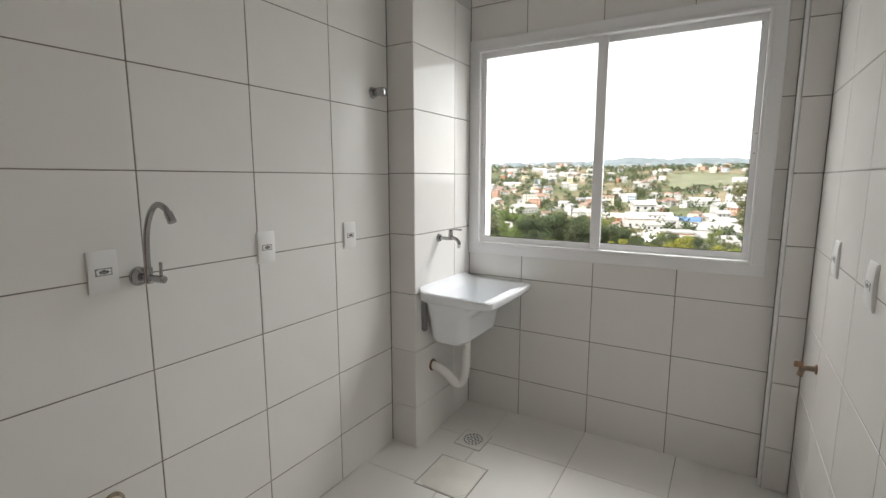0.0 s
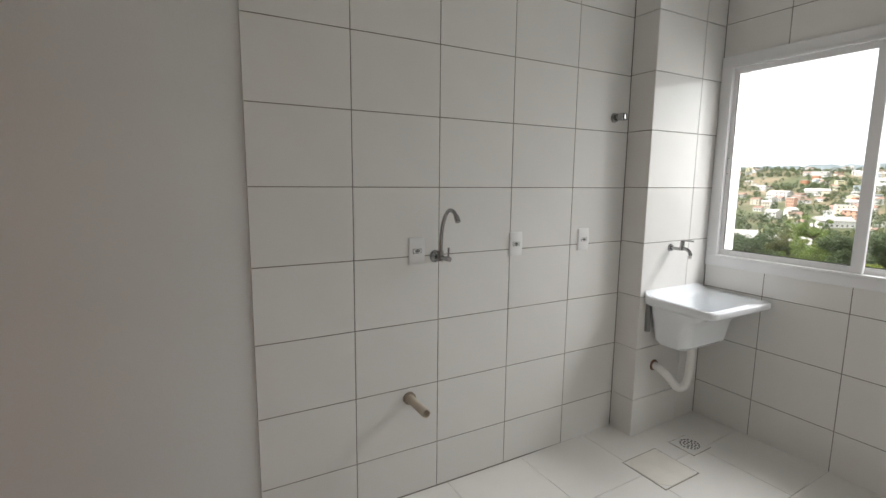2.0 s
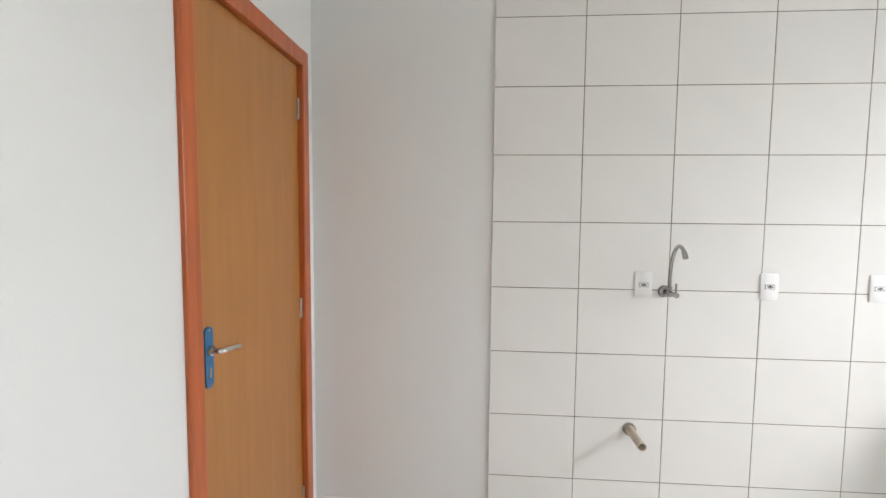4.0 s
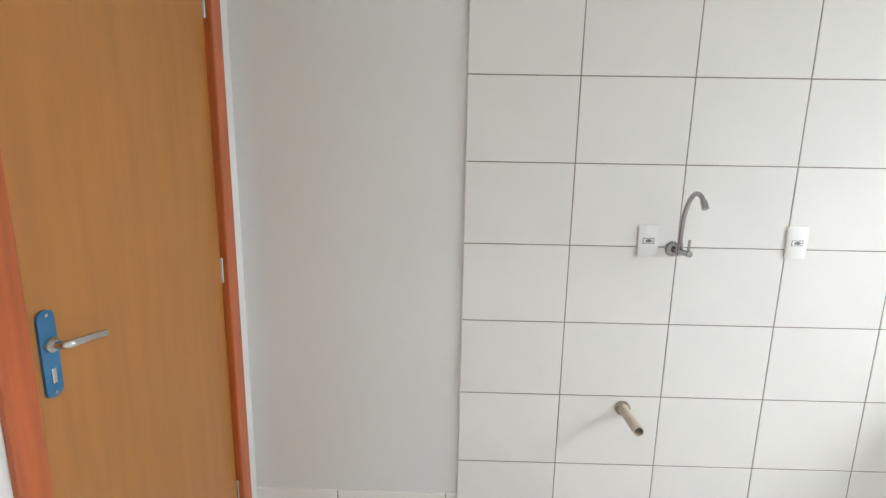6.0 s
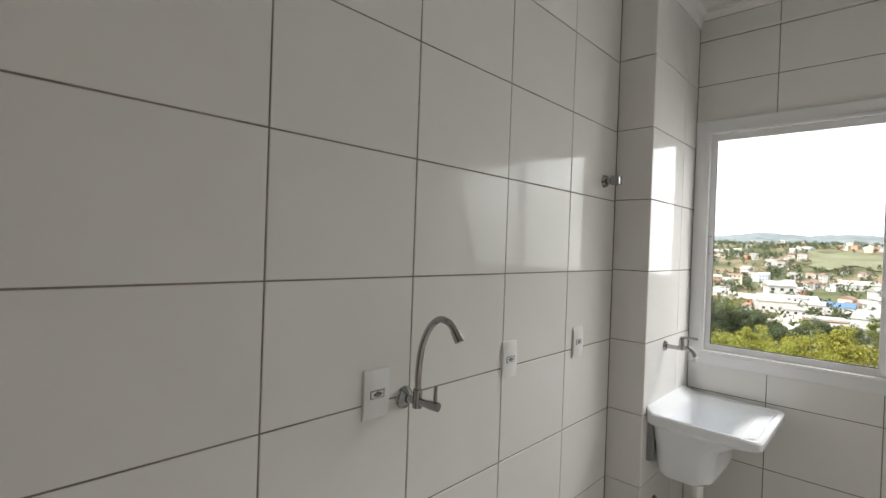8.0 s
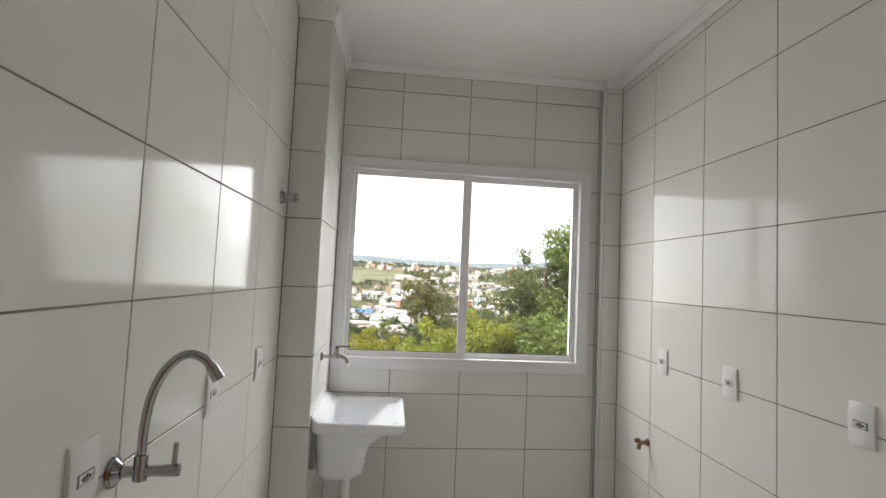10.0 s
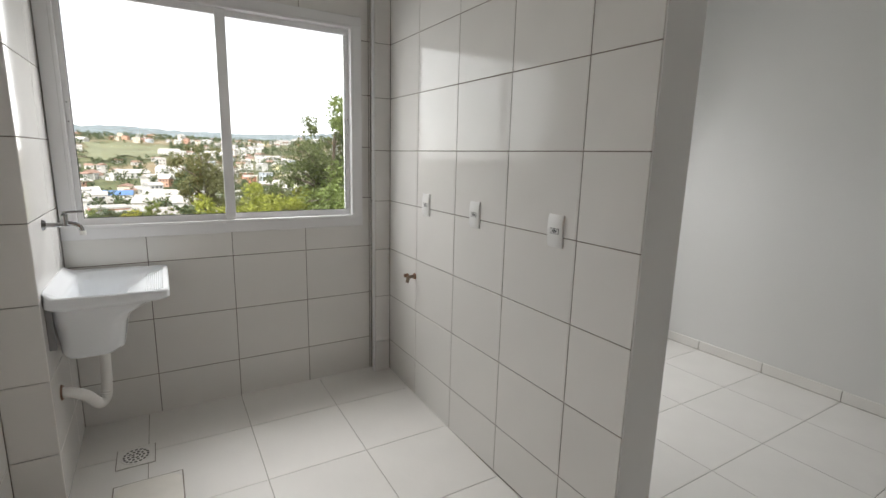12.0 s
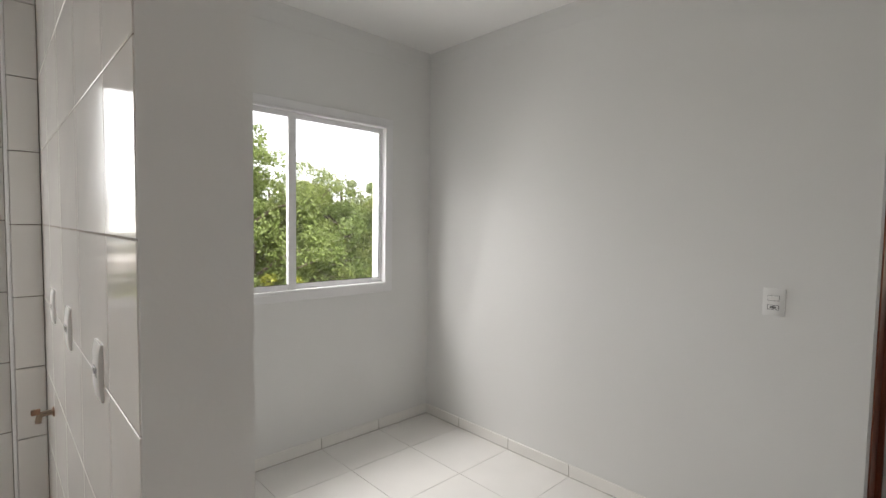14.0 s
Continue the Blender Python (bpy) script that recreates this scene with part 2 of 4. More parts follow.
# ---------------------------------------------------------------- the plan, in metres
XR, XR2, XF = 1.792, 1.965, 4.07        # tiled wing wall, its other side, far wall of the living room
YW, YN, YD = 2.572, 2.588, -0.848       # tiled face and plaster of the window wall; wall with the door
YE = 0.694                              # free end of the wing wall
ZC, ZT = 2.74, 2.6965                    # ceiling; upper edge of the tiles
W, H, ZR = 0.400, 0.303, 1.445          # wall tile pitch and one joint's height
GAP = 0.0037
PX, PY = 0.155, 1.993                   # pillar beside the window wall
CX, CY = 1.692, 2.506                    # narrow pipe chase in the other corner
FT, FX, FY = 0.4545, 0.430, 2.225       # floor tile pitch and joints
WIN1 = (0.158, 1.632, 0.990, 2.186)     # outer edges of the window casings: x0, x1, z0, z1
WIN2 = (2.222, 3.712, 0.990, 2.198)
DOOR = (0.130, 0.935, 2.122)            # clear opening x0, x1, height
HD, XH = (4.40, 5.10, 2.10), 5.50       # door in the passage; wall at the passage's end


def level(y):
    """Height of the kitchen floor, which rises a little towards the window wall."""
    knots = ((-9.0, 0.0), (1.30, 0.0), (1.77, 0.008), (2.225, 0.022), (2.60, 0.038))
    for (a, za), (b, zb) in zip(knots, knots[1:]):
        if y <= b:
            return za + (zb - za) * (y - a) / (b - a)
    return knots[-1][1]



# ---------------------------------------------------------------- floor, ceiling, walls
floor = structure(part("floor", boxed(-0.25, 6.7, YD - 0.2, YN + 0.18, -0.20, -0.004), "floor_grout"), "white square ceramic floor tiles with thin grey joints", "floor")
ceiling = structure(part("ceiling", boxed(-0.25, 6.7, YD - 0.2, YN + 0.18, ZC, ZC + 0.15), "ceiling"), "smooth white plaster ceiling", "ceiling")
wall_west = structure(part("wall_west", boxed(-0.20, -0.012, YD - 0.2, YN, -0.004, ZC), "paint"), "white painted wall, its kitchen half tiled in white", "wall")

bm = bmesh.new()
I1 = (WIN1[0] + 0.05, WIN1[1] - 0.05, WIN1[2] + 0.05, WIN1[3] - 0.05)
I2 = (WIN2[0] + 0.05, WIN2[1] - 0.05, WIN2[2] + 0.05, WIN2[3] - 0.05)
for x0, x1, z0, z1 in ((-0.20, I1[0], -0.2, ZC), (I1[1], I2[0], -0.2, ZC), (I2[1], 4.22, -0.2, ZC),
                       (I1[0], I1[1], -0.2, I1[2]), (I1[0], I1[1], I1[3], ZC), (I2[0], I2[1], -0.2, I2[2]), (I2[0], I2[1], I2[3], ZC)):
    box(bm, x0, x1, YN, YN + 0.16, z0, z1)
wall_north = structure(part("wall_north", bm, "paint"), "outside wall with two windows, tiled white on the kitchen side", "wall")
wall_wing = structure(part("wall_wing", boxed(XR + 0.010, XR2, YE, YN, -0.004, ZC), "paint"), "short wall between kitchen and living room, tiled on one side", "wall")
wall_east = structure(part("wall_east", boxed(XF, XF + 0.15, 0.03, YN, -0.004, ZC), "paint"), "plain white painted wall of the living room", "wall")
bm = boxed(-0.012, DOOR[0] - 0.03, YD - 0.14, YD, -0.004, ZC)
box(bm, DOOR[0] - 0.03, DOOR[1] + 0.03, YD - 0.14, YD, DOOR[2] + 0.03, ZC)
box(bm, DOOR[1] + 0.03, 6.6, YD - 0.14, YD, -0.004, ZC)
wall_south = structure(part("wall_south", bm, "paint"), "white painted wall around the wooden door", "wall")
bm = boxed(XF + 0.15, HD[0] - 0.03, 0.045, 0.165, -0.004, ZC)
box(bm, HD[0] - 0.03, HD[1] + 0.03, 0.045, 0.165, HD[2] + 0.03, ZC)
box(bm, HD[1] + 0.03, 6.6, 0.045, 0.165, -0.004, ZC)
structure(part("wall_passage", bm, "paint"), "white wall of the passage around a dark red door", "wall")
structure(part("wall_passage_room", boxed(HD[0] - 0.1, HD[1] + 0.1, 0.17, 0.23, -0.004, ZC), "paint"), "wall behind the closed passage door", "wall")
bm = boxed(XH, XH + 0.12, -0.055, 0.045, -0.004, ZC)
box(bm, XH, XH + 0.12, YD, YD + 0.055, -0.004, ZC)
box(bm, XH, XH + 0.12, YD + 0.055, -0.055, 2.13, ZC)
structure(part("wall_passage_end", bm, "paint"), "white wall with a doorway at the end of the passage", "wall")
bm = boxed(6.6, 6.7, YD - 0.14, -0.75, -0.004, ZC)
box(bm, 6.6, 6.7, -0.05, 0.165, -0.004, ZC)
box(bm, 6.6, 6.7, -0.75, -0.05, -0.004, 1.0)
box(bm, 6.6, 6.7, -0.75, -0.05, 2.2, ZC)
structure(part("wall_far_room", bm, "paint"), "white wall with a window opening past the passage", "wall")
structure(part("wall_behind_door", boxed(-0.05, 1.1, YD - 0.20, YD - 0.145, -0.004, ZC), "paint"), "wall behind the closed door", "wall")

structure(part("storeys_below", boxed(-0.20, 6.7, YD - 0.2, YN + 0.15, -14.0, -0.205), "outer"), "plain rendered storeys of the building below", "building")

# pillar and chase
pillar = structure(part("pillar", boxed(-0.012, PX - 0.009, PY + 0.009, YN, -0.004, ZC), "grout"), "square corner pillar tiled in white", "pillar")
chase = structure(part("pipe_chase", boxed(CX + 0.009, XR + 0.010, CY + 0.009, YN, -0.004, ZC), "grout"), "narrow tiled pipe chase in the corner", "pillar")
part("chase_head", boxed(CX - 0.002, XR + 0.008, CY - 0.002, YN - 0.002, ZT - 0.002, ZC - 0.001), "ceiling", chase, "white plaster above the tiles")
part("corner_bead", boxed(CX - 0.013, CX - 0.0003, CY + 0.001, CY + 0.015, 0, ZT, bevel=0.003), "alu", chase, "white plastic corner strip")


# cornices
def cornice(parent, a, b, inward, drop, out):
    a, b, inward = Vector(a), Vector(b), Vector(inward)
    bm = bmesh.new()
    profile = [(0.0, -drop), (out * 0.18, -drop), (out * 0.30, -drop * 0.72), (out * 0.55, -drop * 0.35), (out, -0.012), (out, 0), (0, 0)]
    rows = [[bm.verts.new(p + inward * u + Vector((0, 0, v))) for u, v in profile] for p in (a, b)]
    k = len(profile)
    for i in range(k):
        bm.faces.new((rows[0][i], rows[0][(i + 1) % k], rows[1][(i + 1) % k], rows[1][i]))
    bm.faces.new(rows[0])
    bm.faces.new(rows[1][::-1])
    return part("cornice", bm, "paint" if drop > 0.1 else "ceiling", parent, "white plaster cornice")


zc = ZC + 0.001
cornice(ceiling, (PX, YW, zc), (CX, YW, zc), (0, -1, 0), 0.045, 0.035)
cornice(ceiling, (0, YD, zc), (0, PY, zc), (1, 0, 0), 0.045, 0.035)
cornice(ceiling, (PX, PY, zc), (PX, YW, zc), (1, 0, 0), 0.080, 0.035)
cornice(ceiling, (0, PY, zc), (PX, PY, zc), (0, -1, 0), 0.080, 0.035)
cornice(ceiling, (XR, YE, zc), (XR, YW, zc), (-1, 0, 0), 0.045, 0.035)
cornice(ceiling, (XR2, YN, zc), (XF, YN, zc), (0, -1, 0), 0.12, 0.014)
cornice(ceiling, (XF, 0.03, zc), (XF, YN, zc), (-1, 0, 0), 0.12, 0.014)
cornice(ceiling, (XR2, YE, zc), (XR2, YN, zc), (1, 0, 0), 0.12, 0.014)


# ---------------------------------------------------------------- windows
def window(name, x0, x1, z0, z1, face, label):
    w = structure(new(name), label, "window")
    c, f = 0.058, 0.026
    fz = 0.034
    def frame_part(nm, a0, a1, b0, b1, wid, y0, y1, lab="", bev=0.003, high=0.0):
        high = high or wid
        bm = bmesh.new()
        box(bm, a0, a1, y0, y1, b1 - high, b1, bev)
        box(bm, a0, a1, y0, y1, b0, b0 + high, bev)
        box(bm, a0, a0 + wid, y0 + 0.0006, y1, b0 + high - 0.002, b1 - high + 0.002, bev)
        box(bm, a1 - wid, a1, y0 + 0.0006, y1, b0 + high - 0.002, b1 - high + 0.002, bev)
        return part(nm, bm, "alu", w, lab)
    frame_part("window_casing", x0, x1, z0, z1, c, face - 0.014, face + 0.002, "flat white aluminium casing")
    a0, a1, b0, b1 = x0 + c - 0.006, x1 - c + 0.006, z0 + c - 0.006, z1 - c + 0.006
    frame_part("window_frame", a0, a1, b0, b1, 0.016, face - 0.022, face + 0.07, "white aluminium outer frame")
    a0, a1, b0, b1 = a0 + 0.014, a1 - 0.014, b0 + 0.014, b1 - 0.014
    mid = (a0 + a1) / 2 - 0.007
    part("meeting_stile", boxed(mid - 0.024, mid + 0.026, face - 0.002, face + 0.0195, b0 + 0.004, b1 - 0.004, bevel=0.003), "alu", w, "white meeting stile of the two sashes")
    for k, (s0, s1, yy) in enumerate(((a0, mid + 0.019, face + 0.002), (mid - 0.019, a1, face + 0.022))):
        sash = frame_part("sash", s0, s1, b0, b1, f, yy, yy + 0.018, "sliding aluminium sash", high=fz)
        pane = part("pane", boxed(s0 + f - 0.004, s1 - f + 0.004, yy + 0.010, yy + 0.014, b0 + fz - 0.004, b1 - fz + 0.004), "glass", w, "clear glass pane")
        pane.visible_shadow = False
        bm = bmesh.new()
        for e in ((s0 + f - 0.001, s0 + f + 0.002, b0 + fz, b1 - fz), (s1 - f - 0.002, s1 - f + 0.001, b0 + fz, b1 - fz)):
            box(bm, e[0], e[1], yy + 0.003, yy + 0.0095, e[2], e[3])
        box(bm, s0 + f, s1 - f, yy + 0.003, yy + 0.0095, b0 + fz - 0.001, b0 + fz + 0.003)
        part("glass_seal", bm, "seal", w, "thin dark rubber seal")
        lx = s0 + 0.013 if k == 0 else s1 - 0.013
        bm = boxed(lx - 0.007, lx + 0.007, yy - 0.003, yy + 0.002, (b0 + b1) / 2 - 0.07, (b0 + b1) / 2 + 0.05, bevel=0.0015)
        latch = part("latch", bm, "alu", w, "recessed sash latch")
        bm = bmesh.new()
        for dz in (-0.055, 0.03):
            rod(bm, (lx, yy - 0.0045, (b0 + b1) / 2 + dz), (lx, yy, (b0 + b1) / 2 + dz), 0.003, sides=10)
        part("screw", bm, "ink", latch)
    return w


window("window_1", *WIN1, YW, "white aluminium sliding window with two panes in the kitchen")
window("window_2", *WIN2, YN, "white aluminium sliding window with two panes in the living room")


# ---------------------------------------------------------------- doors
def door_leaf(name, label, x0, x1, top, mats, m):
    """Local frame: wall face at y = 0, room at +y, hinge side at x0."""
    d = structure(new(name), label, "door")
    d.matrix_basis = m
    cw = 0.066
    bm = boxed(x0 - cw, x0 + 0.004, -0.002, 0.014, 0, top + cw, bevel=0.004)
    part("casing_side", bm, mats[1], d, "red-brown varnished casing")
    part("casing_side", boxed(x1 - 0.004, x1 + cw, -0.002, 0.014, 0, top + cw, bevel=0.004), mats[1], d, "red-brown varnished casing")
    part("casing_top", boxed(x0 - cw + 0.002, x1 + cw - 0.002, -0.002, 0.0135, top - 0.004, top + cw - 0.001, bevel=0.004), mats[1], d, "red-brown varnished casing")
    part("jamb", boxed(x0 - 0.028, x0 + 0.003, -0.135, -0.001, 0, top + 0.02), mats[1], d)
    part("jamb", boxed(x1 - 0.003, x1 + 0.028, -0.135, -0.001, 0, top + 0.02), mats[1], d)
    part("jamb_head", boxed(x0, x1, -0.135, -0.001, top - 0.003, top + 0.025), mats[1], d)
    leaf = part("leaf", boxed(x0 + 0.006, x1 - 0.006, -0.047, -0.012, 0.008, top - 0.006, bevel=0.002), mats[0], d, "flat veneered door leaf")
    return d, leaf


door_1, leaf_1 = door_leaf("door_1", "closed honey-coloured wooden door with red-brown frame", *DOOR, ("door", "casing"), pose(0, YD, 0))
# lock plate, lever, keyhole, hinges
px = 0.872
bm = boxed(px - 0.021, px + 0.021, -0.012, -0.006, 0.955, 1.140, bevel=0.0)
bmesh.ops.bevel(bm, geom=[e for e in bm.edges if abs(e.verts[0].co.y - e.verts[1].co.y) > 0.001], offset=0.017, segments=5, affect="EDGES", profile=0.5)
plate = part("lock_plate", bm, "film", leaf_1, "lock plate still under blue protective film", True)
bm = bmesh.new()
sweep(bm, smooth_curve([(px, -0.006, 1.068), (px, 0.014, 1.068), (px - 0.004, 0.030, 1.068), (px - 0.028, 0.036, 1.067), (px - 0.066, 0.034, 1.062), (px - 0.104, 0.031, 1.055)], 6), 0.0088)
part("lever_handle", bm, "steel", leaf_1, "polished steel lever", True)
part("collar", rod(bmesh.new(), (px, -0.006, 1.068), (px, 0.003, 1.068), 0.016), "steel", leaf_1, "", True)
bm = boxed(px - 0.006, px + 0.006, -0.0062, -0.003, 0.985, 1.018, bevel=0.002)
part("keyhole", bm, "steel", leaf_1, "steel cylinder lock")
bm = bmesh.new()
for z in (0.965, 1.13):
    rod(bm, (px, -0.0065, z), (px, -0.0045, z), 0.004, sides=12)
part("screw", bm, "steel", leaf_1)
for z in (0.17, 1.05, 1.93):
    bm = boxed(DOOR[0] + 0.001, DOOR[0] + 0.012, -0.013, -0.009, z - 0.045, z + 0.045, bevel=0.001)
    rod(bm, (DOOR[0] + 0.006, -0.007, z - 0.045), (DOOR[0] + 0.006, -0.007, z + 0.045), 0.0045, sides=12)
    part("hinge", bm, "steel", door_1, "pale metal hinge", True)
bm = boxed(DOOR[1] - 0.024, DOOR[1] - 0.008, -0.0125, -0.011, 1.655, 1.71)
part("paper_tag", bm, "cover", leaf_1, "small yellowed sticker")

door_2, leaf_2 = door_leaf("door_2", "closed dark red wooden door in the passage", 0.0, HD[1] - HD[0], HD[2], ("dark_door", "dark_door"),
                           pose(HD[1], 0.045, 0, 0, 0, 180))
doorway = structure(new("doorway_1"), "open doorway with dark red wooden frame past the passage", "doorway")
for y0, y1 in ((-0.057, -0.030), (YD + 0.030, YD + 0.057)):
    part("jamb", boxed(XH - 0.004, XH + 0.124, y0, y1, 0, 2.13), "dark_door", doorway)
part("jamb_head", boxed(XH - 0.004, XH + 0.124, YD + 0.057, -0.057, 2.105, 2.132), "dark_door", doorway)
for y0, y1 in ((-0.050, 0.016), (YD + 0.002, YD + 0.050)):
    part("casing_side", boxed(XH - 0.018, XH - 0.003, y0, y1, 0, 2.19, bevel=0.004), "dark_door", doorway, "dark red casing")
part("casing_top", boxed(XH - 0.0175, XH - 0.003, YD + 0.004, 0.014, 2.115, 2.188, bevel=0.004), "dark_door", doorway, "dark red casing")

# ---------------------------------------------------------------- sockets and switches
def socket(name, label, category, w, h, module, m, switch=False):
    s = thing(name, label, category, "wall plates", m)
    bm = bmesh.new()
    bow = [(-1 + k / 6, 0.0045 + 0.0051 * (1 - abs(-1 + k / 6) ** 3)) for k in range(13)]
    outline = [(-h / 2, 0.0)] + [(u * h / 2, d) for u, d in bow] + [(h / 2, 0.0)]
    sides = [[bm.verts.new((x * w / 2, d - (0.0012 if abs(x) == 1 and d else 0), z)) for z, d in outline] for x in (-1, -0.94, 0.94, 1)]
    for u, v in zip(sides, sides[1:]):
        for k in range(len(outline) - 1):
            bm.faces.new((u[k], u[k + 1], v[k + 1], v[k]))
    bm.faces.new(sides[0])
    bm.faces.new(sides[-1][::-1])
    part("plate", bm, "plastic", s, "white plastic plate", True)
    zz = -0.022 if switch else module
    ins = part("insert", boxed(-0.0215, 0.0215, 0.007, 0.0105, zz - 0.0105, zz + 0.0105, bevel=0.001), "socket", s, "grey socket insert")
    part("socket_face", boxed(-0.0195, 0.0195, 0.009, 0.0112, zz - 0.0085, zz + 0.0085, bevel=0.003), "plastic", ins)
    bm = bmesh.new()
    for dx, dz in ((-0.0095, 0), (0.0, 0.003), (0.0095, 0)):
        rod(bm, (dx, 0.0105, zz + dz), (dx, 0.0116, zz + dz), 0.0026, sides=10)
    rod(bm, (-0.016, 0.0105, zz), (-0.016, 0.0115, zz), 0.0012, sides=8)
    part("pin_hole", bm, "dark", ins)
    bm = rod(bmesh.new(), (0, 0.0105, zz), (0, 0.01135, zz), 0.0066, sides=6)
    for v in bm.verts:
        v.co.x *= 1.9
    part("socket_recess", bm, "ink", ins, "grey recessed socket well")
    if switch:
        sw = part("switch_frame", boxed(-0.0215, 0.0215, 0.007, 0.0105, 0.006, 0.029, bevel=0.001), "socket", s)
        bm = boxed(-0.020, 0.020, 0.009, 0.0135, 0.0075, 0.0275, bevel=0.0015)
        part("rocker", bm, "plastic", sw, "white rocker switch")
    return s


west = lambda y, z: pose(0.0, y, z, 0, 0, -90)
east = lambda y, z: pose(XR, y, z, 0, 0, 90)
base = socket("wall_socket", "white plastic wall socket on white tiles", "socket", 0.076, 0.118, 0.0, west(0.687, 1.166))
for y in (1.232, 1.690):
    copy_thing(base, west(y, 1.168))
for y in (2.032, 1.571, 1.053):
    copy_thing(base, east(y, 1.163))
socket("switch_and_socket", "white plate with light switch and socket on painted wall", "switch", 0.079, 0.118, 0.0, pose(XF, 0.354, 1.162, 0, 0, 90), True)

# ---------------------------------------------------------------- kitchen tap
tap = thing("kitchen_tap", "chrome wall-mounted kitchen tap with curved spout", "tap", m=pose(0.0, 0.781, 1.137, 0, 0, 6))
bm = rod(bmesh.new(), (0, 0, 0), (0.006, 0, 0), 0.029, 0.027, 28)
rod(bm, (0.006, 0, 0), (0.016, 0, 0), 0.024, 0.014, 28)
part("wall_flange", bm, "chrome", tap, "", True)
bm = rod(bmesh.new(), (0.010, 0, 0), (0.085, 0, 0), 0.0098, sides=24)
rod(bm, (0.046, 0, -0.016), (0.046, 0, 0.03), 0.0118, sides=24)
part("body", bm, "chrome", tap, "", True)
bm = sweep(bmesh.new(), smooth_curve([(0.046, 0, 0.025), (0.047, 0, 0.08), (0.056, 0, 0.140), (0.078, 0, 0.188), (0.108, 0, 0.212), (0.138, 0, 0.206), (0.157, 0, 0.186)], 8), 0.0084, 18)
spout = part("spout", bm, "chrome", tap, "arched chrome spout", True)
bm = rod(bmesh.new(), (0.153, 0, 0.192), (0.169, 0, 0.166), 0.0108, 0.0118, 20)
part("aerator", bm, "chrome", spout, "", True)
bm = rod(bmesh.new(), (0.083, 0, 0), (0.112, 0, 0), 0.0112, sides=24)
part("valve_cap", bm, "chrome", tap, "", True)
bm = rod(bmesh.new(), (0.102, 0, 0.010), (0.103, 0, 0.050), 0.0048, 0.0045, 14)
part("lever", bm, "chrome", tap, "small upright chrome lever", True)

# ---------------------------------------------------------------- stop valve with square knob
valve = thing("stop_valve", "chrome stop valve with square knob on tiles", "valve", m=pose(0.0, 1.880, 1.822))
part("wall_flange", rod(bmesh.new(), (0, 0, 0), (0.014, 0, 0), 0.027, 0.022, 28), "chrome", valve, "", True)
part("stem", rod(bmesh.new(), (0.012, 0, 0), (0.035, 0, 0), 0.013, sides=20), "chrome", valve, "", True)
part("knob", boxed(0.034, 0.072, -0.019, 0.019, -0.019, 0.019, bevel=0.005, segments=3), "chrome", valve, "square chrome knob", True)


# ---------------------------------------------------------------- open pipe stubs
def tube(bm, a, b, r, wall, sides=24):
    a, b = Vector(a), Vector(b)
    rod(bm, a, b, r, sides=sides, caps=False)
    rod(bm, a, b, r - wall, sides=sides, caps=False)
    d = (b - a).normalized()
    u = d.orthogonal().normalized()
    v = d.cross(u)
    ring = [[bm.verts.new(b + (u * math.cos(k * math.tau / sides) + v * math.sin(k * math.tau / sides)) * q) for k in range(sides)] for q in (r, r - wall)]
    for k in range(sides):
        bm.faces.new((ring[0][k], ring[0][(k + 1) % sides], ring[1][(k + 1) % sides], ring[1][k]))
    return bm


stub = thing("drain_pipe_stub", "beige plastic drain pipe sticking out of the tiles", "pipe", m=pose(0.0, 0.652, 0.487))
part("pipe", tube(bmesh.new(), (-0.005, 0, 0), (0.165, 0.004, -0.004), 0.0195, 0.003), "pvc", stub, "", True)
part("collar", tube(bmesh.new(), (0.0, 0, 0), (0.008, 0, 0), 0.030, 0.010), "mortar", stub, "crumbly grey-brown mortar collar", True)

inlet = thing("water_inlet", "capped brown water inlet with brass elbow on tiles", "pipe", m=pose(XR, 2.160, 0.740) @ Matrix.Scale(0.8, 4))
part("collar", rod(bmesh.new(), (0, 0, 0), (-0.007, 0, 0), 0.024, 0.021), "rust", inlet, "brown rusty collar", True)
bm = sweep(bmesh.new(), smooth_curve([(0, 0, 0), (-0.03, 0, 0.0), (-0.052, 0, -0.006), (-0.060, 0, -0.040)], 6), 0.0125)
part("elbow", bm, "brass", inlet, "worn brass elbow", True)
bm = boxed(-0.085, -0.050, -0.009, 0.009, 0.000, 0.026, bevel=0.004)
part("torn_cap", bm, "rust", inlet, "torn brown cap")

# ---------------------------------------------------------------- laundry tank with tap and trap
TY0, TY1, TX1, TZ = 2.012, 2.535, 0.572, 0.842
tank = thing("laundry_tank", "white moulded laundry tank hung on the tiled pillar", "sink", m=pose(PX, (TY0 + TY1) / 2, TZ))
hw, dp = (TY1 - TY0) / 2, TX1 - PX


def rounded(x0, x1, y0, y1, r, z, n=6, lift=None):
    pts = []
    for cx, cy, a0 in ((x1 - r, y1 - r, 0), (x0 + r, y1 - r, 90), (x0 + r, y0 + r, 180), (x1 - r, y0 + r, 270)):
        for k in range(n + 1):
            a = radians(a0 + 90 * k / n)
            x, y = cx + r * math.cos(a), cy + r * math.sin(a)
            pts.append((x, y, z + (lift(x, y) if lift else 0)))
    return pts


def loft(bm, loops, close_last=True):
    rings = [[bm.verts.new(p) for p in loop] for loop in loops]
    k = len(rings[0])
    for u, v in zip(rings, rings[1:]):
        for i in range(k):
            bm.faces.new((u[i], u[(i + 1) % k], v[(i + 1) % k], v[i]))
    if close_last:
        bm.faces.new(rings[-1])
    return bm


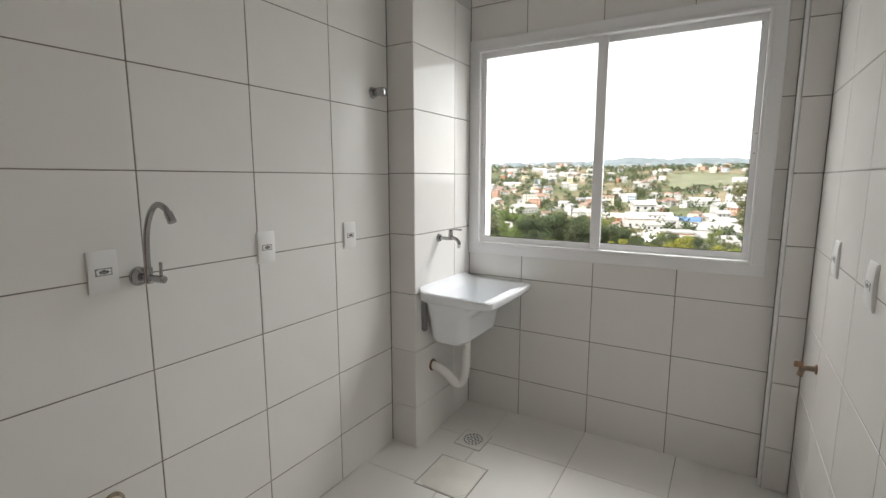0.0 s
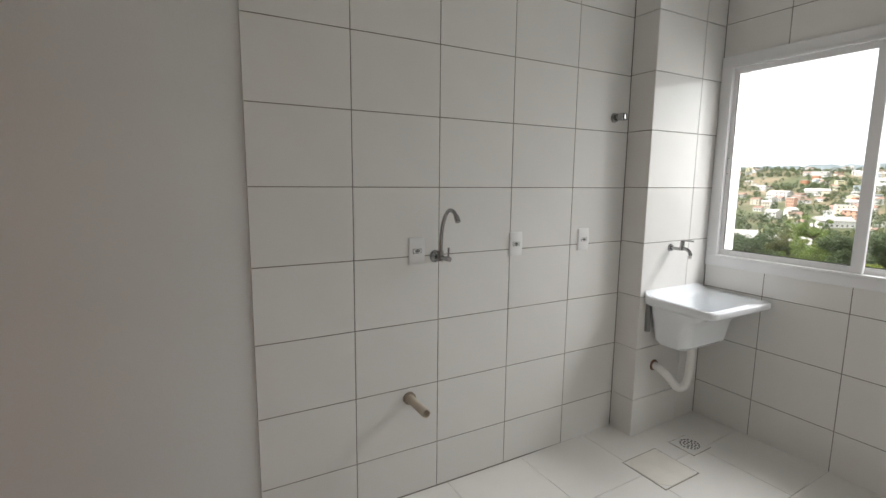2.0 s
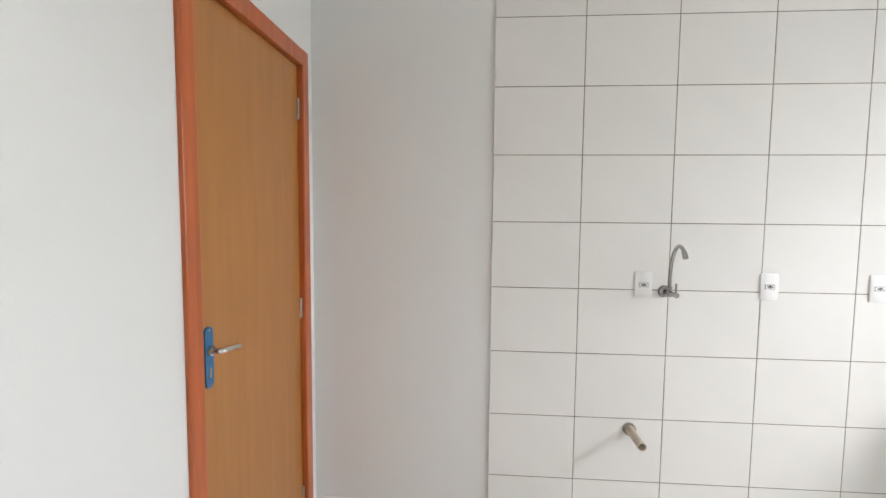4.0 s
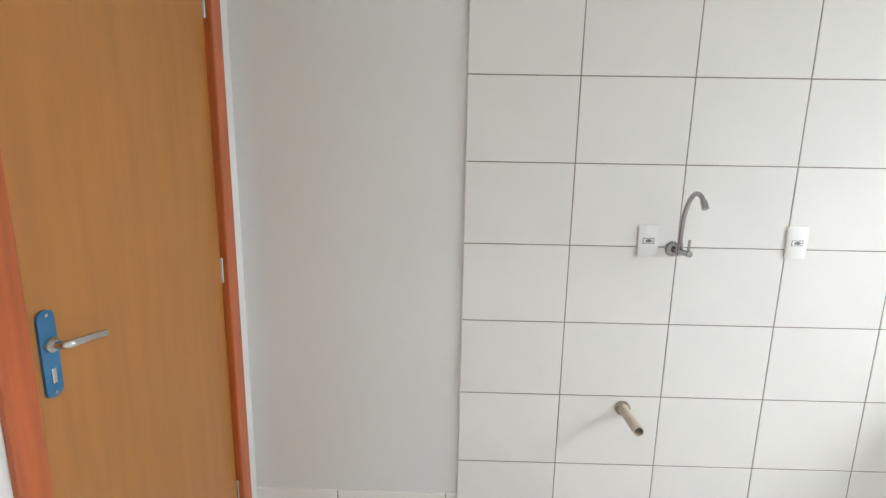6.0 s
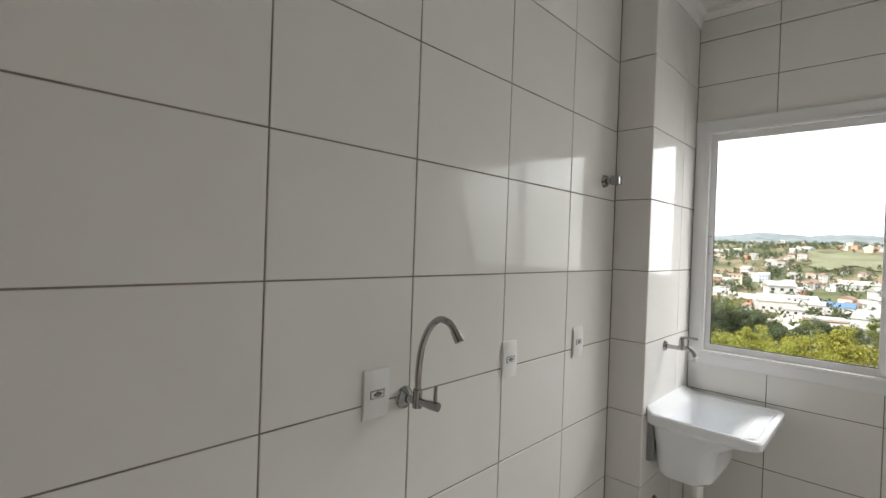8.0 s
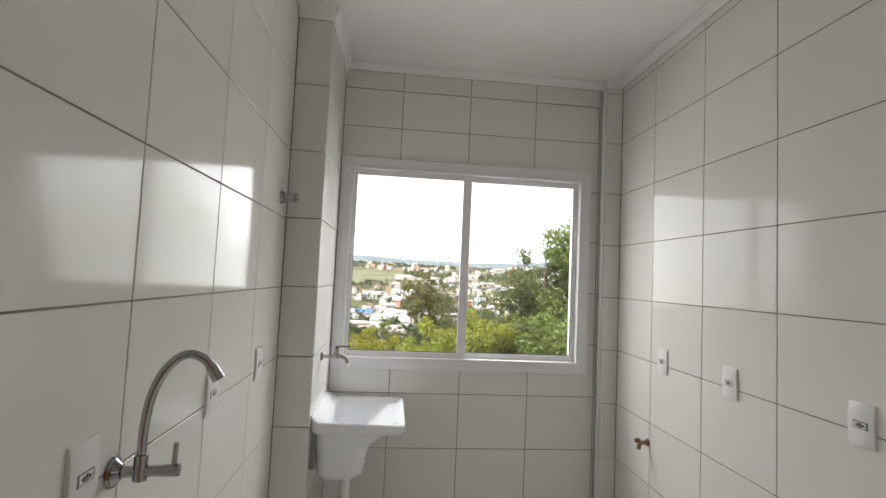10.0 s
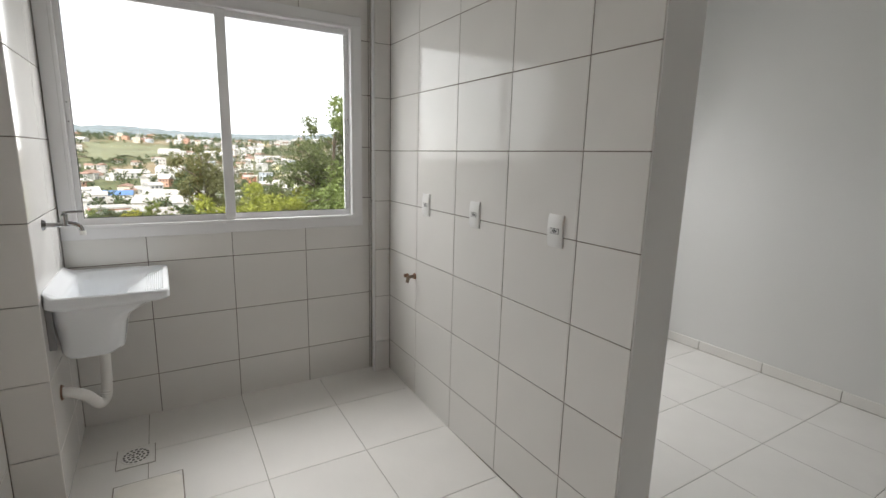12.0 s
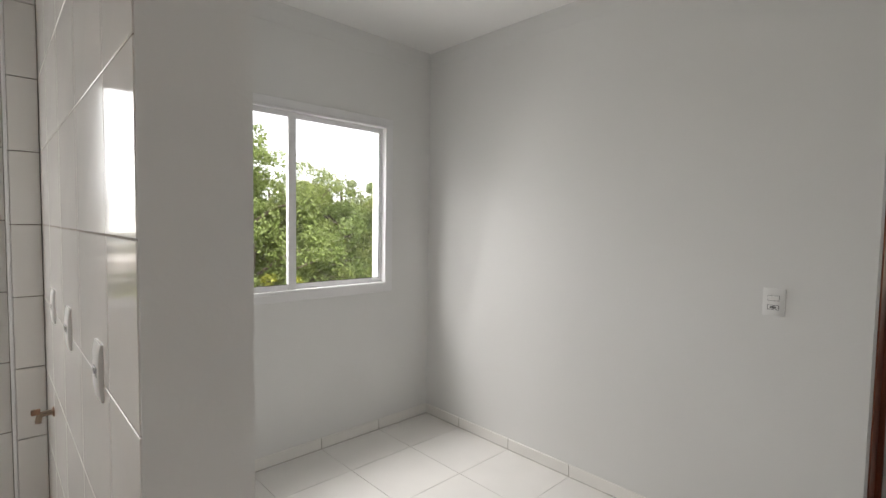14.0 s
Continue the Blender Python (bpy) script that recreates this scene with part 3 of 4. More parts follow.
back = lambda x, y: 0.035 * max(0.0, 1 - x / 0.055) ** 1.5
loops = [
    rounded(0.034, 0.208, -0.175, 0.175, 0.05, -0.264),
    rounded(0.024, 0.236, -0.195, 0.195, 0.055, -0.240),
    rounded(0.016, 0.252, -0.212, 0.212, 0.055, -0.130),
    rounded(0.013, 0.272, -0.222, 0.222, 0.05, -0.092),
    rounded(0.012, 0.345, -0.228, 0.228, 0.05, -0.050),
    rounded(0.004, dp - 0.006, -hw + 0.006, hw - 0.006, 0.03, -0.032),
    rounded(0.000, dp, -hw, hw, 0.032, -0.024),
    rounded(0.000, dp, -hw, hw, 0.032, 0.000, lift=back),
    rounded(0.004, dp - 0.005, -hw + 0.005, hw - 0.005, 0.03, 0.006, lift=back),
    rounded(0.048, dp - 0.022, -hw + 0.024, hw - 0.024, 0.035, 0.004),
    rounded(0.054, dp - 0.028, -hw + 0.030, hw - 0.030, 0.04, -0.006),
    rounded(0.058, 0.322, -0.208, 0.208, 0.05, -0.026),
    rounded(0.062, 0.250, -0.196, 0.196, 0.05, -0.084),
    rounded(0.066, 0.230, -0.185, 0.185, 0.05, -0.150),
    rounded(0.072, 0.195, -0.165, 0.165, 0.05, -0.236),
]
bm = loft(bmesh.new(), loops)
bm.faces.new([bm.verts[i] for i in range(28)][::-1]) if not bm.verts.ensure_lookup_table() else None
part("basin", bm, "tank", tank, "", True)
for k in range(7):
    t = k / 6
    x = dp - 0.036 - 0.050 * t
    z = -0.0065 - 0.014 * t
    part("washboard_rib", rod(bmesh.new(), (x, -0.18, z), (x, 0.18, z), 0.0036, sides=10), "tank", tank, "", True)
part("bracket", boxed(0.000, 0.022, -hw + 0.035, -hw + 0.060, -0.20, -0.030, bevel=0.002), "ink", tank, "grey hanging bracket")
part("bracket", boxed(0.000, 0.022, hw - 0.060, hw - 0.035, -0.20, -0.030, bevel=0.002), "ink", tank, "grey hanging bracket")
part("waste_outlet", rod(bmesh.new(), (0.145, 0, -0.242), (0.145, 0, -0.237), 0.026), "steel", tank, "", True)

yc = (TY0 + TY1) / 2
trap = thing("drain_trap", "white flexible plastic drain trap under the tank", "pipe", m=pose(PX, yc, 0))
pts = smooth_curve([(0.145, 0, 0.575), (0.145, 0, 0.47), (0.142, -0.004, 0.38), (0.134, -0.022, 0.322), (0.112, -0.055, 0.316), (0.078, -0.092, 0.375), (0.035, -0.115, 0.412), (0.0, -0.12, 0.422)], 10)
radii = [0.0215 + (0.0022 if 24 < i < 56 and i % 2 else 0.0) for i in range(len(pts))]
part("hose", sweep(bmesh.new(), pts, radii, 18), "white_pvc", trap, "", True)
part("nut", rod(bmesh.new(), (0.145, 0, 0.555), (0.145, 0, 0.578), 0.031, sides=12), "white_pvc", trap, "", True)
part("wall_ring", rod(bmesh.new(), (0, -0.12, 0.422), (0.006, -0.12, 0.422), 0.033, 0.030), "rust", trap, "brown rubber wall ring", True)

ltap = thing("laundry_tap", "chrome tap above the laundry tank", "tap", m=pose(PX, 2.222, 1.110))
part("wall_flange", rod(bmesh.new(), (0, 0, 0), (0.010, 0, 0), 0.023, 0.018), "chrome", ltap, "", True)
bm = sweep(bmesh.new(), smooth_curve([(0.008, 0, 0), (0.06, 0, 0.0), (0.092, 0, 0.004), (0.118, 0, -0.010), (0.126, 0, -0.034)], 6), 0.0095)
rod(bm, (0.072, 0, -0.006), (0.072, 0, 0.042), 0.0125, 0.011)
part("body", bm, "chrome", ltap, "", True)
part("lever", sweep(bmesh.new(), smooth_curve([(0.066, 0, 0.046), (0.09, 0.0, 0.050), (0.135, 0.0, 0.050)], 4), 0.0052), "chrome", ltap, "", True)
part("nozzle", rod(bmesh.new(), (0.1262, 0, -0.028), (0.1275, 0, -0.046), 0.0125, 0.0115), "white_pvc", ltap, "", True)

# ---------------------------------------------------------------- floor drain and inspection cover
drain = thing("floor_drain", "white square floor drain with round grate", "drain", m=pose(0.381, 2.206, level(2.206), 2.2))
part("joint", boxed(-0.0775, 0.0775, -0.0775, 0.0775, -0.003, 0.0010), "floor_grout", drain, "dark joint")
part("frame", boxed(-0.074, 0.074, -0.074, 0.074, -0.003, 0.0035, bevel=0.0015), "white_pvc", drain)
part("grate", rod(bmesh.new(), (0, 0, 0.003), (0, 0, 0.0055), 0.062, 0.061, 40), "white_pvc", drain, "round slotted grate")
for ring, count in ((0.014, 5), (0.030, 10), (0.048, 16)):
    for k in range(count):
        a = k * math.tau / count
        s = boxed(-0.0042, 0.0042, -0.0054, 0.0054, 0.0050, 0.0062)
        bmesh.ops.transform(s, matrix=Matrix.Rotation(a, 4, "Z") @ Matrix.Translation((ring, 0, 0)), verts=s.verts)
        part("slot", s, "dark", drain)
cover = thing("inspection_cover", "cream round inspection cover set in a cut floor tile", "cover", m=pose(0.434, 1.882, level(1.882) + 0.0006, 1.76))
part("joint", boxed(-0.1305, 0.1305, -0.1305, 0.1305, -0.003, 0.0008), "floor_grout", cover, "dark joint")
part("surround", boxed(-0.1255, 0.1255, -0.1255, 0.1255, -0.003, 0.0022, bevel=0.0008), "floor_tile", cover, "square cut tile")
bm = bmesh.new()
disc = [(0.1235 * max(-1, min(1, 1.2 * math.cos(k * math.tau / 64))), 0.1235 * max(-1, min(1, 1.2 * math.sin(k * math.tau / 64)))) for k in range(64)]
loft(bm, [[(x, y, 0.0) for x, y in disc], [(x, y, 0.004) for x, y in disc], [(x * 0.985, y * 0.985, 0.0050) for x, y in disc]])
part("lid", bm, "cover", cover, "cream plastic lid", True)

# ---------------------------------------------------------------- ground, town and trees outside
def rise(x, y):
    """Height of the land: a slope below the house, a valley, then hills."""
    keys = [(-400, -10), (0, -11.5), (40, -13), (110, -22), (250, -34), (400, -30), (650, -14), (950, 8), (1300, 32), (1700, 40), (2600, 44), (6000, 44)]
    r = math.hypot(x * 0.8, max(y, 0)) if y > 0 else y
    z = keys[-1][1]
    for (a, za), (b, zb) in zip(keys, keys[1:]):
        if a <= r <= b:
            t = (r - a) / (b - a)
            z = za + (zb - za) * t
            break
    amount = min(1.0, max(0.0, (r - 80) / 900))
    return z + amount * (16 * noise.noise((x / 420, y / 420, 3.0)) + 7 * noise.noise((x / 160, y / 160, 8.0))) + 0.4 * noise.noise((x / 25, y / 25, 1))


N = 150
axis = [math.copysign(abs(u) ** 2.2, u) * 4500 for u in np.linspace(-1, 1, N)]
verts = [(x, y + 30, rise(x, y + 30)) for y in axis for x in axis]
faces = [(j * N + i, j * N + i + 1, (j + 1) * N + i + 1, (j + 1) * N + i) for j in range(N - 1) for i in range(N - 1)]
me = bpy.data.meshes.new("ground")
me.from_pydata(verts, [], faces)
me.materials.append(M["ground"])
me.shade_smooth()
structure(new("ground", me), "grassy land with bare red earth, sloping to a valley and hills", "ground")

rnd = random.Random(7)


def leaf_cloud(centres, per, size, rng_):
    """Many small leaf quads round clump centres (x, y, z, radius)."""
    c = np.repeat(np.array(centres, dtype=float), per, axis=0)
    n = len(c)
    d = rng_.normal(size=(n, 3))
    d /= np.linalg.norm(d, axis=1)[:, None]
    rad = c[:, 3:4] * rng_.uniform(0.35, 1.0, (n, 1)) ** 0.6
    p = c[:, :3] + d * rad * np.array([1, 1, 0.75])
    u = rng_.normal(size=(n, 3))
    u /= np.linalg.norm(u, axis=1)[:, None]
    v = np.cross(u, d + rng_.normal(size=(n, 3)) * 0.5)
    v /= np.linalg.norm(v, axis=1)[:, None] + 1e-9
    s = size * rng_.uniform(0.6, 1.35, (n, 1))
    q = np.stack([p - u * s, p - v * s * 0.5, p + u * s, p + v * s * 0.5], axis=1).reshape(-1, 3)
    f = np.arange(n * 4).reshape(-1, 4)
    return q.tolist(), f.tolist()


def tree(name, label, height, crown_r, leaf_mat, seed, leaf=0.16, per=70, base_frac=0.25, clumps=90, slim=1.0):
    rr = random.Random(seed)
    rg = np.random.default_rng(seed)
    t = thing(name, label, "tree", "trees outside")
    bm = bmesh.new()
    lean = rr.uniform(-0.6, 0.6)
    trunk_pts = smooth_curve([(0, 0, -0.5), (lean * 0.3, 0.1, height * 0.3), (lean, -0.2, height * 0.6), (lean * 1.2, 0.2, height * 0.86)], 5)
    k = len(trunk_pts)
    sweep(bm, trunk_pts, [height * 0.021 * (1 - 0.8 * i / k) for i in range(k)], 9)
    centres = []
    for b in range(24):
        f = rr.uniform(base_frac, 0.84)
        p0 = Vector(trunk_pts[min(k - 1, int(f * k))])
        a = rr.uniform(0, math.tau)
        reach = crown_r * rr.uniform(0.55, 1.0) * (1.15 - 0.7 * abs(f - 0.5))
        p1 = p0 + Vector((math.cos(a) * reach * 0.5, math.sin(a) * reach * 0.5, reach * 0.35))
        p2 = p0 + Vector((math.cos(a) * reach, math.sin(a) * reach, reach * rr.uniform(0.3, 0.8)))
        sweep(bm, smooth_curve([p0, p1, p2], 3), [height * 0.0075, height * 0.0065, height * 0.0055, height * 0.0045, height * 0.0035, height * 0.0025, height * 0.0015], 6)
        for s in range(clumps // 20):
            q = p0.lerp(p2, rr.uniform(0.4, 1.0))
            centres.append((q.x + rr.gauss(0, crown_r * 0.10), q.y + rr.gauss(0, crown_r * 0.10), q.z + rr.gauss(0, crown_r * 0.10) + 0.2, crown_r * rr.uniform(0.14, 0.30)))
    top = trunk_pts[-1]
    for s in range(clumps // 6):
        centres.append((top.x + rr.gauss(0, crown_r * 0.28), top.y + rr.gauss(0, crown_r * 0.28), top.z + rr.uniform(-0.14, 0.06) * height * slim, crown_r * rr.uniform(0.10, 0.2)))
    part("trunk", bm, "bark", t, "grey-brown trunk with limbs", True)
    v, f = leaf_cloud(centres, per, leaf, rg)
    me = bpy.data.meshes.new("crown")
    me.from_pydata(v, [], f)
    me.materials.append(M[leaf_mat])
    cr = new("crown", me)
    cr.parent = t
    return t


def polar(deg, dist):
    a = radians(deg)
    return 0.9 + dist * math.sin(a), 1.0 + dist * math.cos(a)


def plant(src, deg, dist, scale, first=False, turn=None):
    x, y = polar(deg, dist)
    m = pose(x, y, rise(x, y) - 0.2, 0, 0, rnd.uniform(0, 360) if turn is None else turn) @ Matrix.Scale(scale, 4)
    if first:
        src.matrix_basis = m
        return src
    c = copy_thing(src, pose(0, 0, 0))
    c.matrix_basis = m
    return c


big = tree("broadleaf_tree", "tall green broadleaf tree with open crown beside the house", 19, 4.4, "leaf_mid", 11, 0.105, 210, 0.3, 120)
olive = tree("eucalyptus_tree", "tall olive-green eucalyptus with airy crown", 17, 3.4, "leaf_olive", 5, 0.10, 170, 0.3, 100, 1.1)
yellow = tree("yellow_green_tree", "bright yellow-green young tree", 11, 3.2, "leaf_yellow", 23, 0.09, 170, 0.2, 100)
dark = tree("dark_green_tree", "dense dark green tree", 14, 4.6, "leaf_dark", 31, 0.12, 190, 0.2, 120)
plant(big, 23.2, 33, 1.14, True)
plant(olive, 3.8, 60, 1.14, True)
plant(yellow, 9.5, 33, 1.2, True)
plant(dark, 30, 46, 1.25, True)
for deg, dist, s in ((26.5, 36, 1.05), (29.5, 41, 1.06), (33.5, 39, 1.03), (37, 44, 1.09), (41, 37, 1.0), (46, 42, 1.08), (25, 50, 1.15), (17.5, 44, 0.76), (53, 40, 0.95)):
    plant(big, deg, dist, s)
for deg, dist, s in ((17.6, 36, 1.10), (6.4, 70, 0.86), (12.0, 56, 0.9), (0.2, 84, 0.75), (14.8, 47, 0.86), (10.0, 64, 0.84), (-33, 150, 0.9), (-20, 170, 1.0)):
    plant(olive, deg, dist, s)
for deg, dist, s in ((12.8, 36, 1.1), (23, 27, 0.95), (28, 30, 1.05), (-4, 44, 1.0), (-11, 48, 0.95), (3, 42, 0.92), (-18, 52, 0.95), (-8, 40, 0.85), (15.5, 38, 1.15), (6, 37, 1.0), (37, 30, 0.9)):
    plant(yellow, deg, dist, s)
for deg, dist, s in ((36, 52, 1.25), (42, 50, 1.3), (48, 48, 1.3), (33, 60, 1.4), (-8, 95, 0.8), (-16, 110, 0.9), (-24, 120, 0.9), (-36, 115, 0.9), (-45, 120, 1.0), (-52, 115, 0.9)):
    plant(dark, deg, dist, s)
for deg, dist, s, src in ((-28, 104, 1.0, dark), (-25, 118, 0.95, olive), (-22.5, 110, 1.0, big), (-19.5, 106, 1.15, dark), (-17.2, 116, 1.05, olive), (-15, 104, 1.1, dark), (-13, 112, 0.9, big),
                          (-11.2, 102, 1.0, dark), (-9.4, 110, 0.85, olive), (-3.2, 120, 0.9, dark), (-31, 112, 1.0, dark), (-35, 106, 0.95, big)):
    plant(src, deg, dist, s)
for k in range(46):
    src = (big, olive, dark, yellow)[rnd.choice((0, 1, 2, 2, 3))]
    plant(src, rnd.uniform(-64, 20), rnd.uniform(105, 230), rnd.uniform(0.55, 0.9))


def house(name, label, w, d, h, floors, wall, roof, flat=False):
    t = thing(name, label, "house", "houses on the hillside")
    part("wall", boxed(-w / 2, w / 2, -d / 2, d / 2, -4, h), wall, t)
    bm = bmesh.new()
    o = 0.5
    if flat:
        box(bm, -w / 2 - 0.2, w / 2 + 0.2, -d / 2 - 0.2, d / 2 + 0.2, h, h + 0.5)
    else:
        rh = d * 0.24
        a = [bm.verts.new(p) for p in ((-w / 2 - o, -d / 2 - o, h), (w / 2 + o, -d / 2 - o, h), (w / 2 + o, d / 2 + o, h), (-w / 2 - o, d / 2 + o, h), (-w / 2 - o, 0, h + rh), (w / 2 + o, 0, h + rh))]
        for q in ((0, 1, 5, 4), (2, 3, 4, 5), (0, 4, 3), (1, 2, 5), (3, 2, 1, 0)):
            bm.faces.new([a[i] for i in q])
    part("roof", bm, roof, t)
    n = max(2, int(w / 3.2))
    for fl in range(floors):
        for k in range(n):
            x = -w / 2 + (k + 0.5) * w / n
            z = 0.9 + fl * h / floors
            part("window", boxed(x - 0.65, x + 0.65, -d / 2 - 0.03, -d / 2 + 0.1, z, z + 1.15), "far_pane", t)
    return t


kinds = [
    house("house", "white rendered house with terracotta roof", 9, 8, 3.2, 1, "house_white", "roof_red"),
    house("house", "two-storey white house with grey roof", 10, 8, 6.2, 2, "house_white", "roof_grey"),
    house("house", "cream two-storey house with terracotta roof", 9, 8, 6.0, 2, "house_cream", "roof_red"),
    house("house", "unrendered orange brick house with flat roof", 9, 8, 5.8, 2, "house_brick", "roof_grey", True),
    house("apartment_block", "pale apartment block with flat roof", 14, 11, 13, 4, "house_cream", "roof_grey", True),
    house("warehouse", "low white warehouse with blue metal roof", 26, 14, 5.5, 1, "house_white", "roof_blue"),
    house("warehouse", "low long building with grey roof", 24, 13, 5.0, 1, "house_white", "roof_grey"),
]
spots = []


def in_meadow(deg, dist, margin=0.0):
    return -6.2 - margin < deg < 1.0 + margin and 690 - 40 * margin < dist < 985 + 40 * margin + 25 * math.sin(deg)


# a mown meadow on the hillside
cols, lines = 25, 13
verts, faces = [], []
for j in range(lines):
    for i in range(cols):
        deg = -6.0 + 6.8 * i / (cols - 1) + 0.35 * math.sin(j * 0.9)
        x, y = polar(deg, 700 + 275 * j / (lines - 1) + 22 * math.sin(deg * 1.7))
        verts.append((x, y, rise(x, y) + 1.2))
faces = [(j * cols + i, j * cols + i + 1, (j + 1) * cols + i + 1, (j + 1) * cols + i) for j in range(lines - 1) for i in range(cols - 1)]
me = bpy.data.meshes.new("meadow")
me.from_pydata(verts, [], faces)
me.materials.append(M["meadow"])
me.shade_smooth()
structure(new("meadow", me), "pale green mown meadow on the far hillside", "meadow")
while len(spots) < 330:
    deg = rnd.uniform(-68, 30)
    dist = 190 + 900 * rnd.random() ** 0.8
    x, y = polar(deg, dist)
    if in_meadow(deg, dist) or noise.noise((x / 130, y / 130, 5)) < -0.22 or any((x - a) ** 2 + (y - b) ** 2 < 14 ** 2 for a, b in spots):
        continue
    spots.append((x, y))
for i, (x, y) in enumerate(spots):
    kind = kinds[i] if i < len(kinds) else kinds[rnd.choice((0, 0, 1, 1, 1, 1, 2, 3, 3, 6, 6, 6))] if rnd.random() < 0.9 else kinds[0]
    m = pose(x, y, rise(x, y), 0, 0, math.degrees(math.atan2(-x, y)) * 0.7 + rnd.uniform(-40, 40))
    if i < len(kinds):
        kind.matrix_basis = m
    else:
        copy_thing(kind, m)

# larger buildings on the valley floor and the cream house on its knoll
for pick, deg, dist, scale, turn in ((6, -26.0, 240, 1.0, 14), (5, -21.5, 215, 1.0, 8), (6, -14.5, 235, 0.9, 20), (6, -9.0, 215, 1.1, -12), (3, -4.6, 250, 1.5, 10), (6, -2.6, 205, 1.1, 24),
                                     (5, -4.0, 360, 0.75, -6), (6, -7.6, 350, 1.2, 10), (1, -8.2, 430, 1.7, 15), (6, 0.5, 290, 1.2, -15), (4, -20.7, 520, 0.9, 12), (4, 13.7, 420, 1.25, -10), (6, -30.0, 300, 1.2, 5)):
    x, y = polar(deg, dist)
    spots.append((x, y))
    copy_thing(kinds[pick], pose(x, y, rise(x, y) + 0.5, 0, 0, turn - deg) @ Matrix.Scale(scale, 4))

# scattered far woods
rg = np.random.default_rng(3)
centres = []
while len(centres) < 15000:
    deg, dist = rnd.uniform(-75, 40), 170 + 1500 * rnd.random()
    x, y = polar(deg, dist)
    grove = noise.noise((x / 110, y / 110, 12))
    if in_meadow(deg, dist):
        continue
    if -14 < deg < -6.5 and 980 < dist < 1250:
        grove = 1.0
    if grove < 0.0 and rnd.random() < 0.72:
        continue
    r = rnd.uniform(2.0, 5.0)
    z = rise(x, y)
    centres.append((x, y, z + r * 0.9, r))
    centres.append((x + r * rnd.uniform(-0.6, 0.6), y, z + r * 1.7, r * 0.7))
v, f = leaf_cloud(centres, 22, 1.05, rg)
me = bpy.data.meshes.new("far_woods")
me.from_pydata(v, [], f)
me.materials.append(M["leaf_dark"])
tagged(new("far_woods", me), "scattered dark green trees among the far houses", "woods", kind="stuff")

# the rest of the town, too far to count
verts, faces, slots = [], [], []
for k in range(1100):
    deg, dist = rnd.uniform(-75, 30), 330 + 1150 * rnd.random() ** 0.85
    x, y = polar(deg, dist)
    if in_meadow(deg, dist, 0.3) or (-14 < deg < -6.5 and 980 < dist < 1250) or noise.noise((x / 140, y / 140, 5)) < -0.12:
        continue
    z, w, d, h = rise(x, y), rnd.uniform(7, 13), rnd.uniform(6, 10), rnd.choice((3.2, 3.4, 6.0, 6.4, 9.0))
    a = radians(rnd.uniform(0, 180))
    c, sn, o = math.cos(a), math.sin(a), 0.5
    put = lambda u, v_, t: (x + u * c - v_ * sn, y + u * sn + v_ * c, z + t)
    b = len(verts)
    verts += [put(u * w / 2, v_ * d / 2, t) for t in (-4, h) for u, v_ in ((-1, -1), (1, -1), (1, 1), (-1, 1))]
    faces += [(b + i, b + (i + 1) % 4, b + 4 + (i + 1) % 4, b + 4 + i) for i in range(4)] + [(b + 4, b + 5, b + 6, b + 7)]
    slots += [0] * 5
    b, rh = len(verts), d * rnd.choice((0.05, 0.22, 0.26))
    verts += [put(u * (w / 2 + o), v_ * (d / 2 + o), h + 0.05) for u, v_ in ((-1, -1), (1, -1), (1, 1), (-1, 1))] + [put(-w / 2 - o, 0, h + 0.05 + rh), put(w / 2 + o, 0, h + 0.05 + rh)]
    faces += [(b, b + 1, b + 5, b + 4), (b + 2, b + 3, b + 4, b + 5), (b, b + 4, b + 3), (b + 1, b + 2, b + 5)]
    slots += [1 if rh > 1 and rnd.random() < 0.42 else 2] * 4
    # dark window openings, set a little proud of each long side
    for side in (-1, 1):
        for i in range(3):
            for fl in range(int(h // 3)):
                b = len(verts)
                u0, t0 = (i - 1) * w * 0.3 - 0.6, 1.0 + 3.0 * fl
                verts += [put(u0 + du, side * (d / 2 + 0.05), t0 + dt) for du, dt in ((0, 0), (1.2, 0), (1.2, 1.2), (0, 1.2))]
                faces.append((b, b + 1, b + 2, b + 3))
                slots.append(3)
me = bpy.data.meshes.new("far_houses")
me.from_pydata(verts, [], faces)
for nm in ("town_wall", "roof_red", "roof_grey", "far_pane"):
    me.materials.append(M[nm])
me.polygons.foreach_set("material_index", slots)
tagged(new("far_houses", me), "dense pale houses of the far town", "houses", kind="stuff")

# ridges on the horizon, distance haze put into their blue-green colour
bm = bmesh.new()
prev = None
for k in range(721):
    deg = -90 + 0.25 * k
    top = 104 + 36 * noise.noise((deg / 14, 1.0, 2.0)) + 12 * noise.noise((deg / 4, 5.0, 2.0)) + 8 * noise.noise((deg / 0.7, 7.0, 2.0)) - 30 * max(0.0, min(1.0, (-deg - 10) / 30))
    ring = []
    for dist, z in ((2100, 10), (2500, top * 0.72), (2750, top), (3300, 0)):
        x, y = polar(deg, dist)
        ring.append(bm.verts.new((x, y, z)))
    if prev:
        for p, q in zip(range(3), range(1, 4)):
            bm.faces.new((prev[p], ring[p], ring[q], prev[q]))
    prev = ring
structure(part("far_ridge_backdrop", bm, "ridge", None, "", True), "wooded ridges on the horizon, painted pale blue-green for distance haze", "hills")

# ---------------------------------------------------------------- tiles, piece by piece
piece_cache = {}


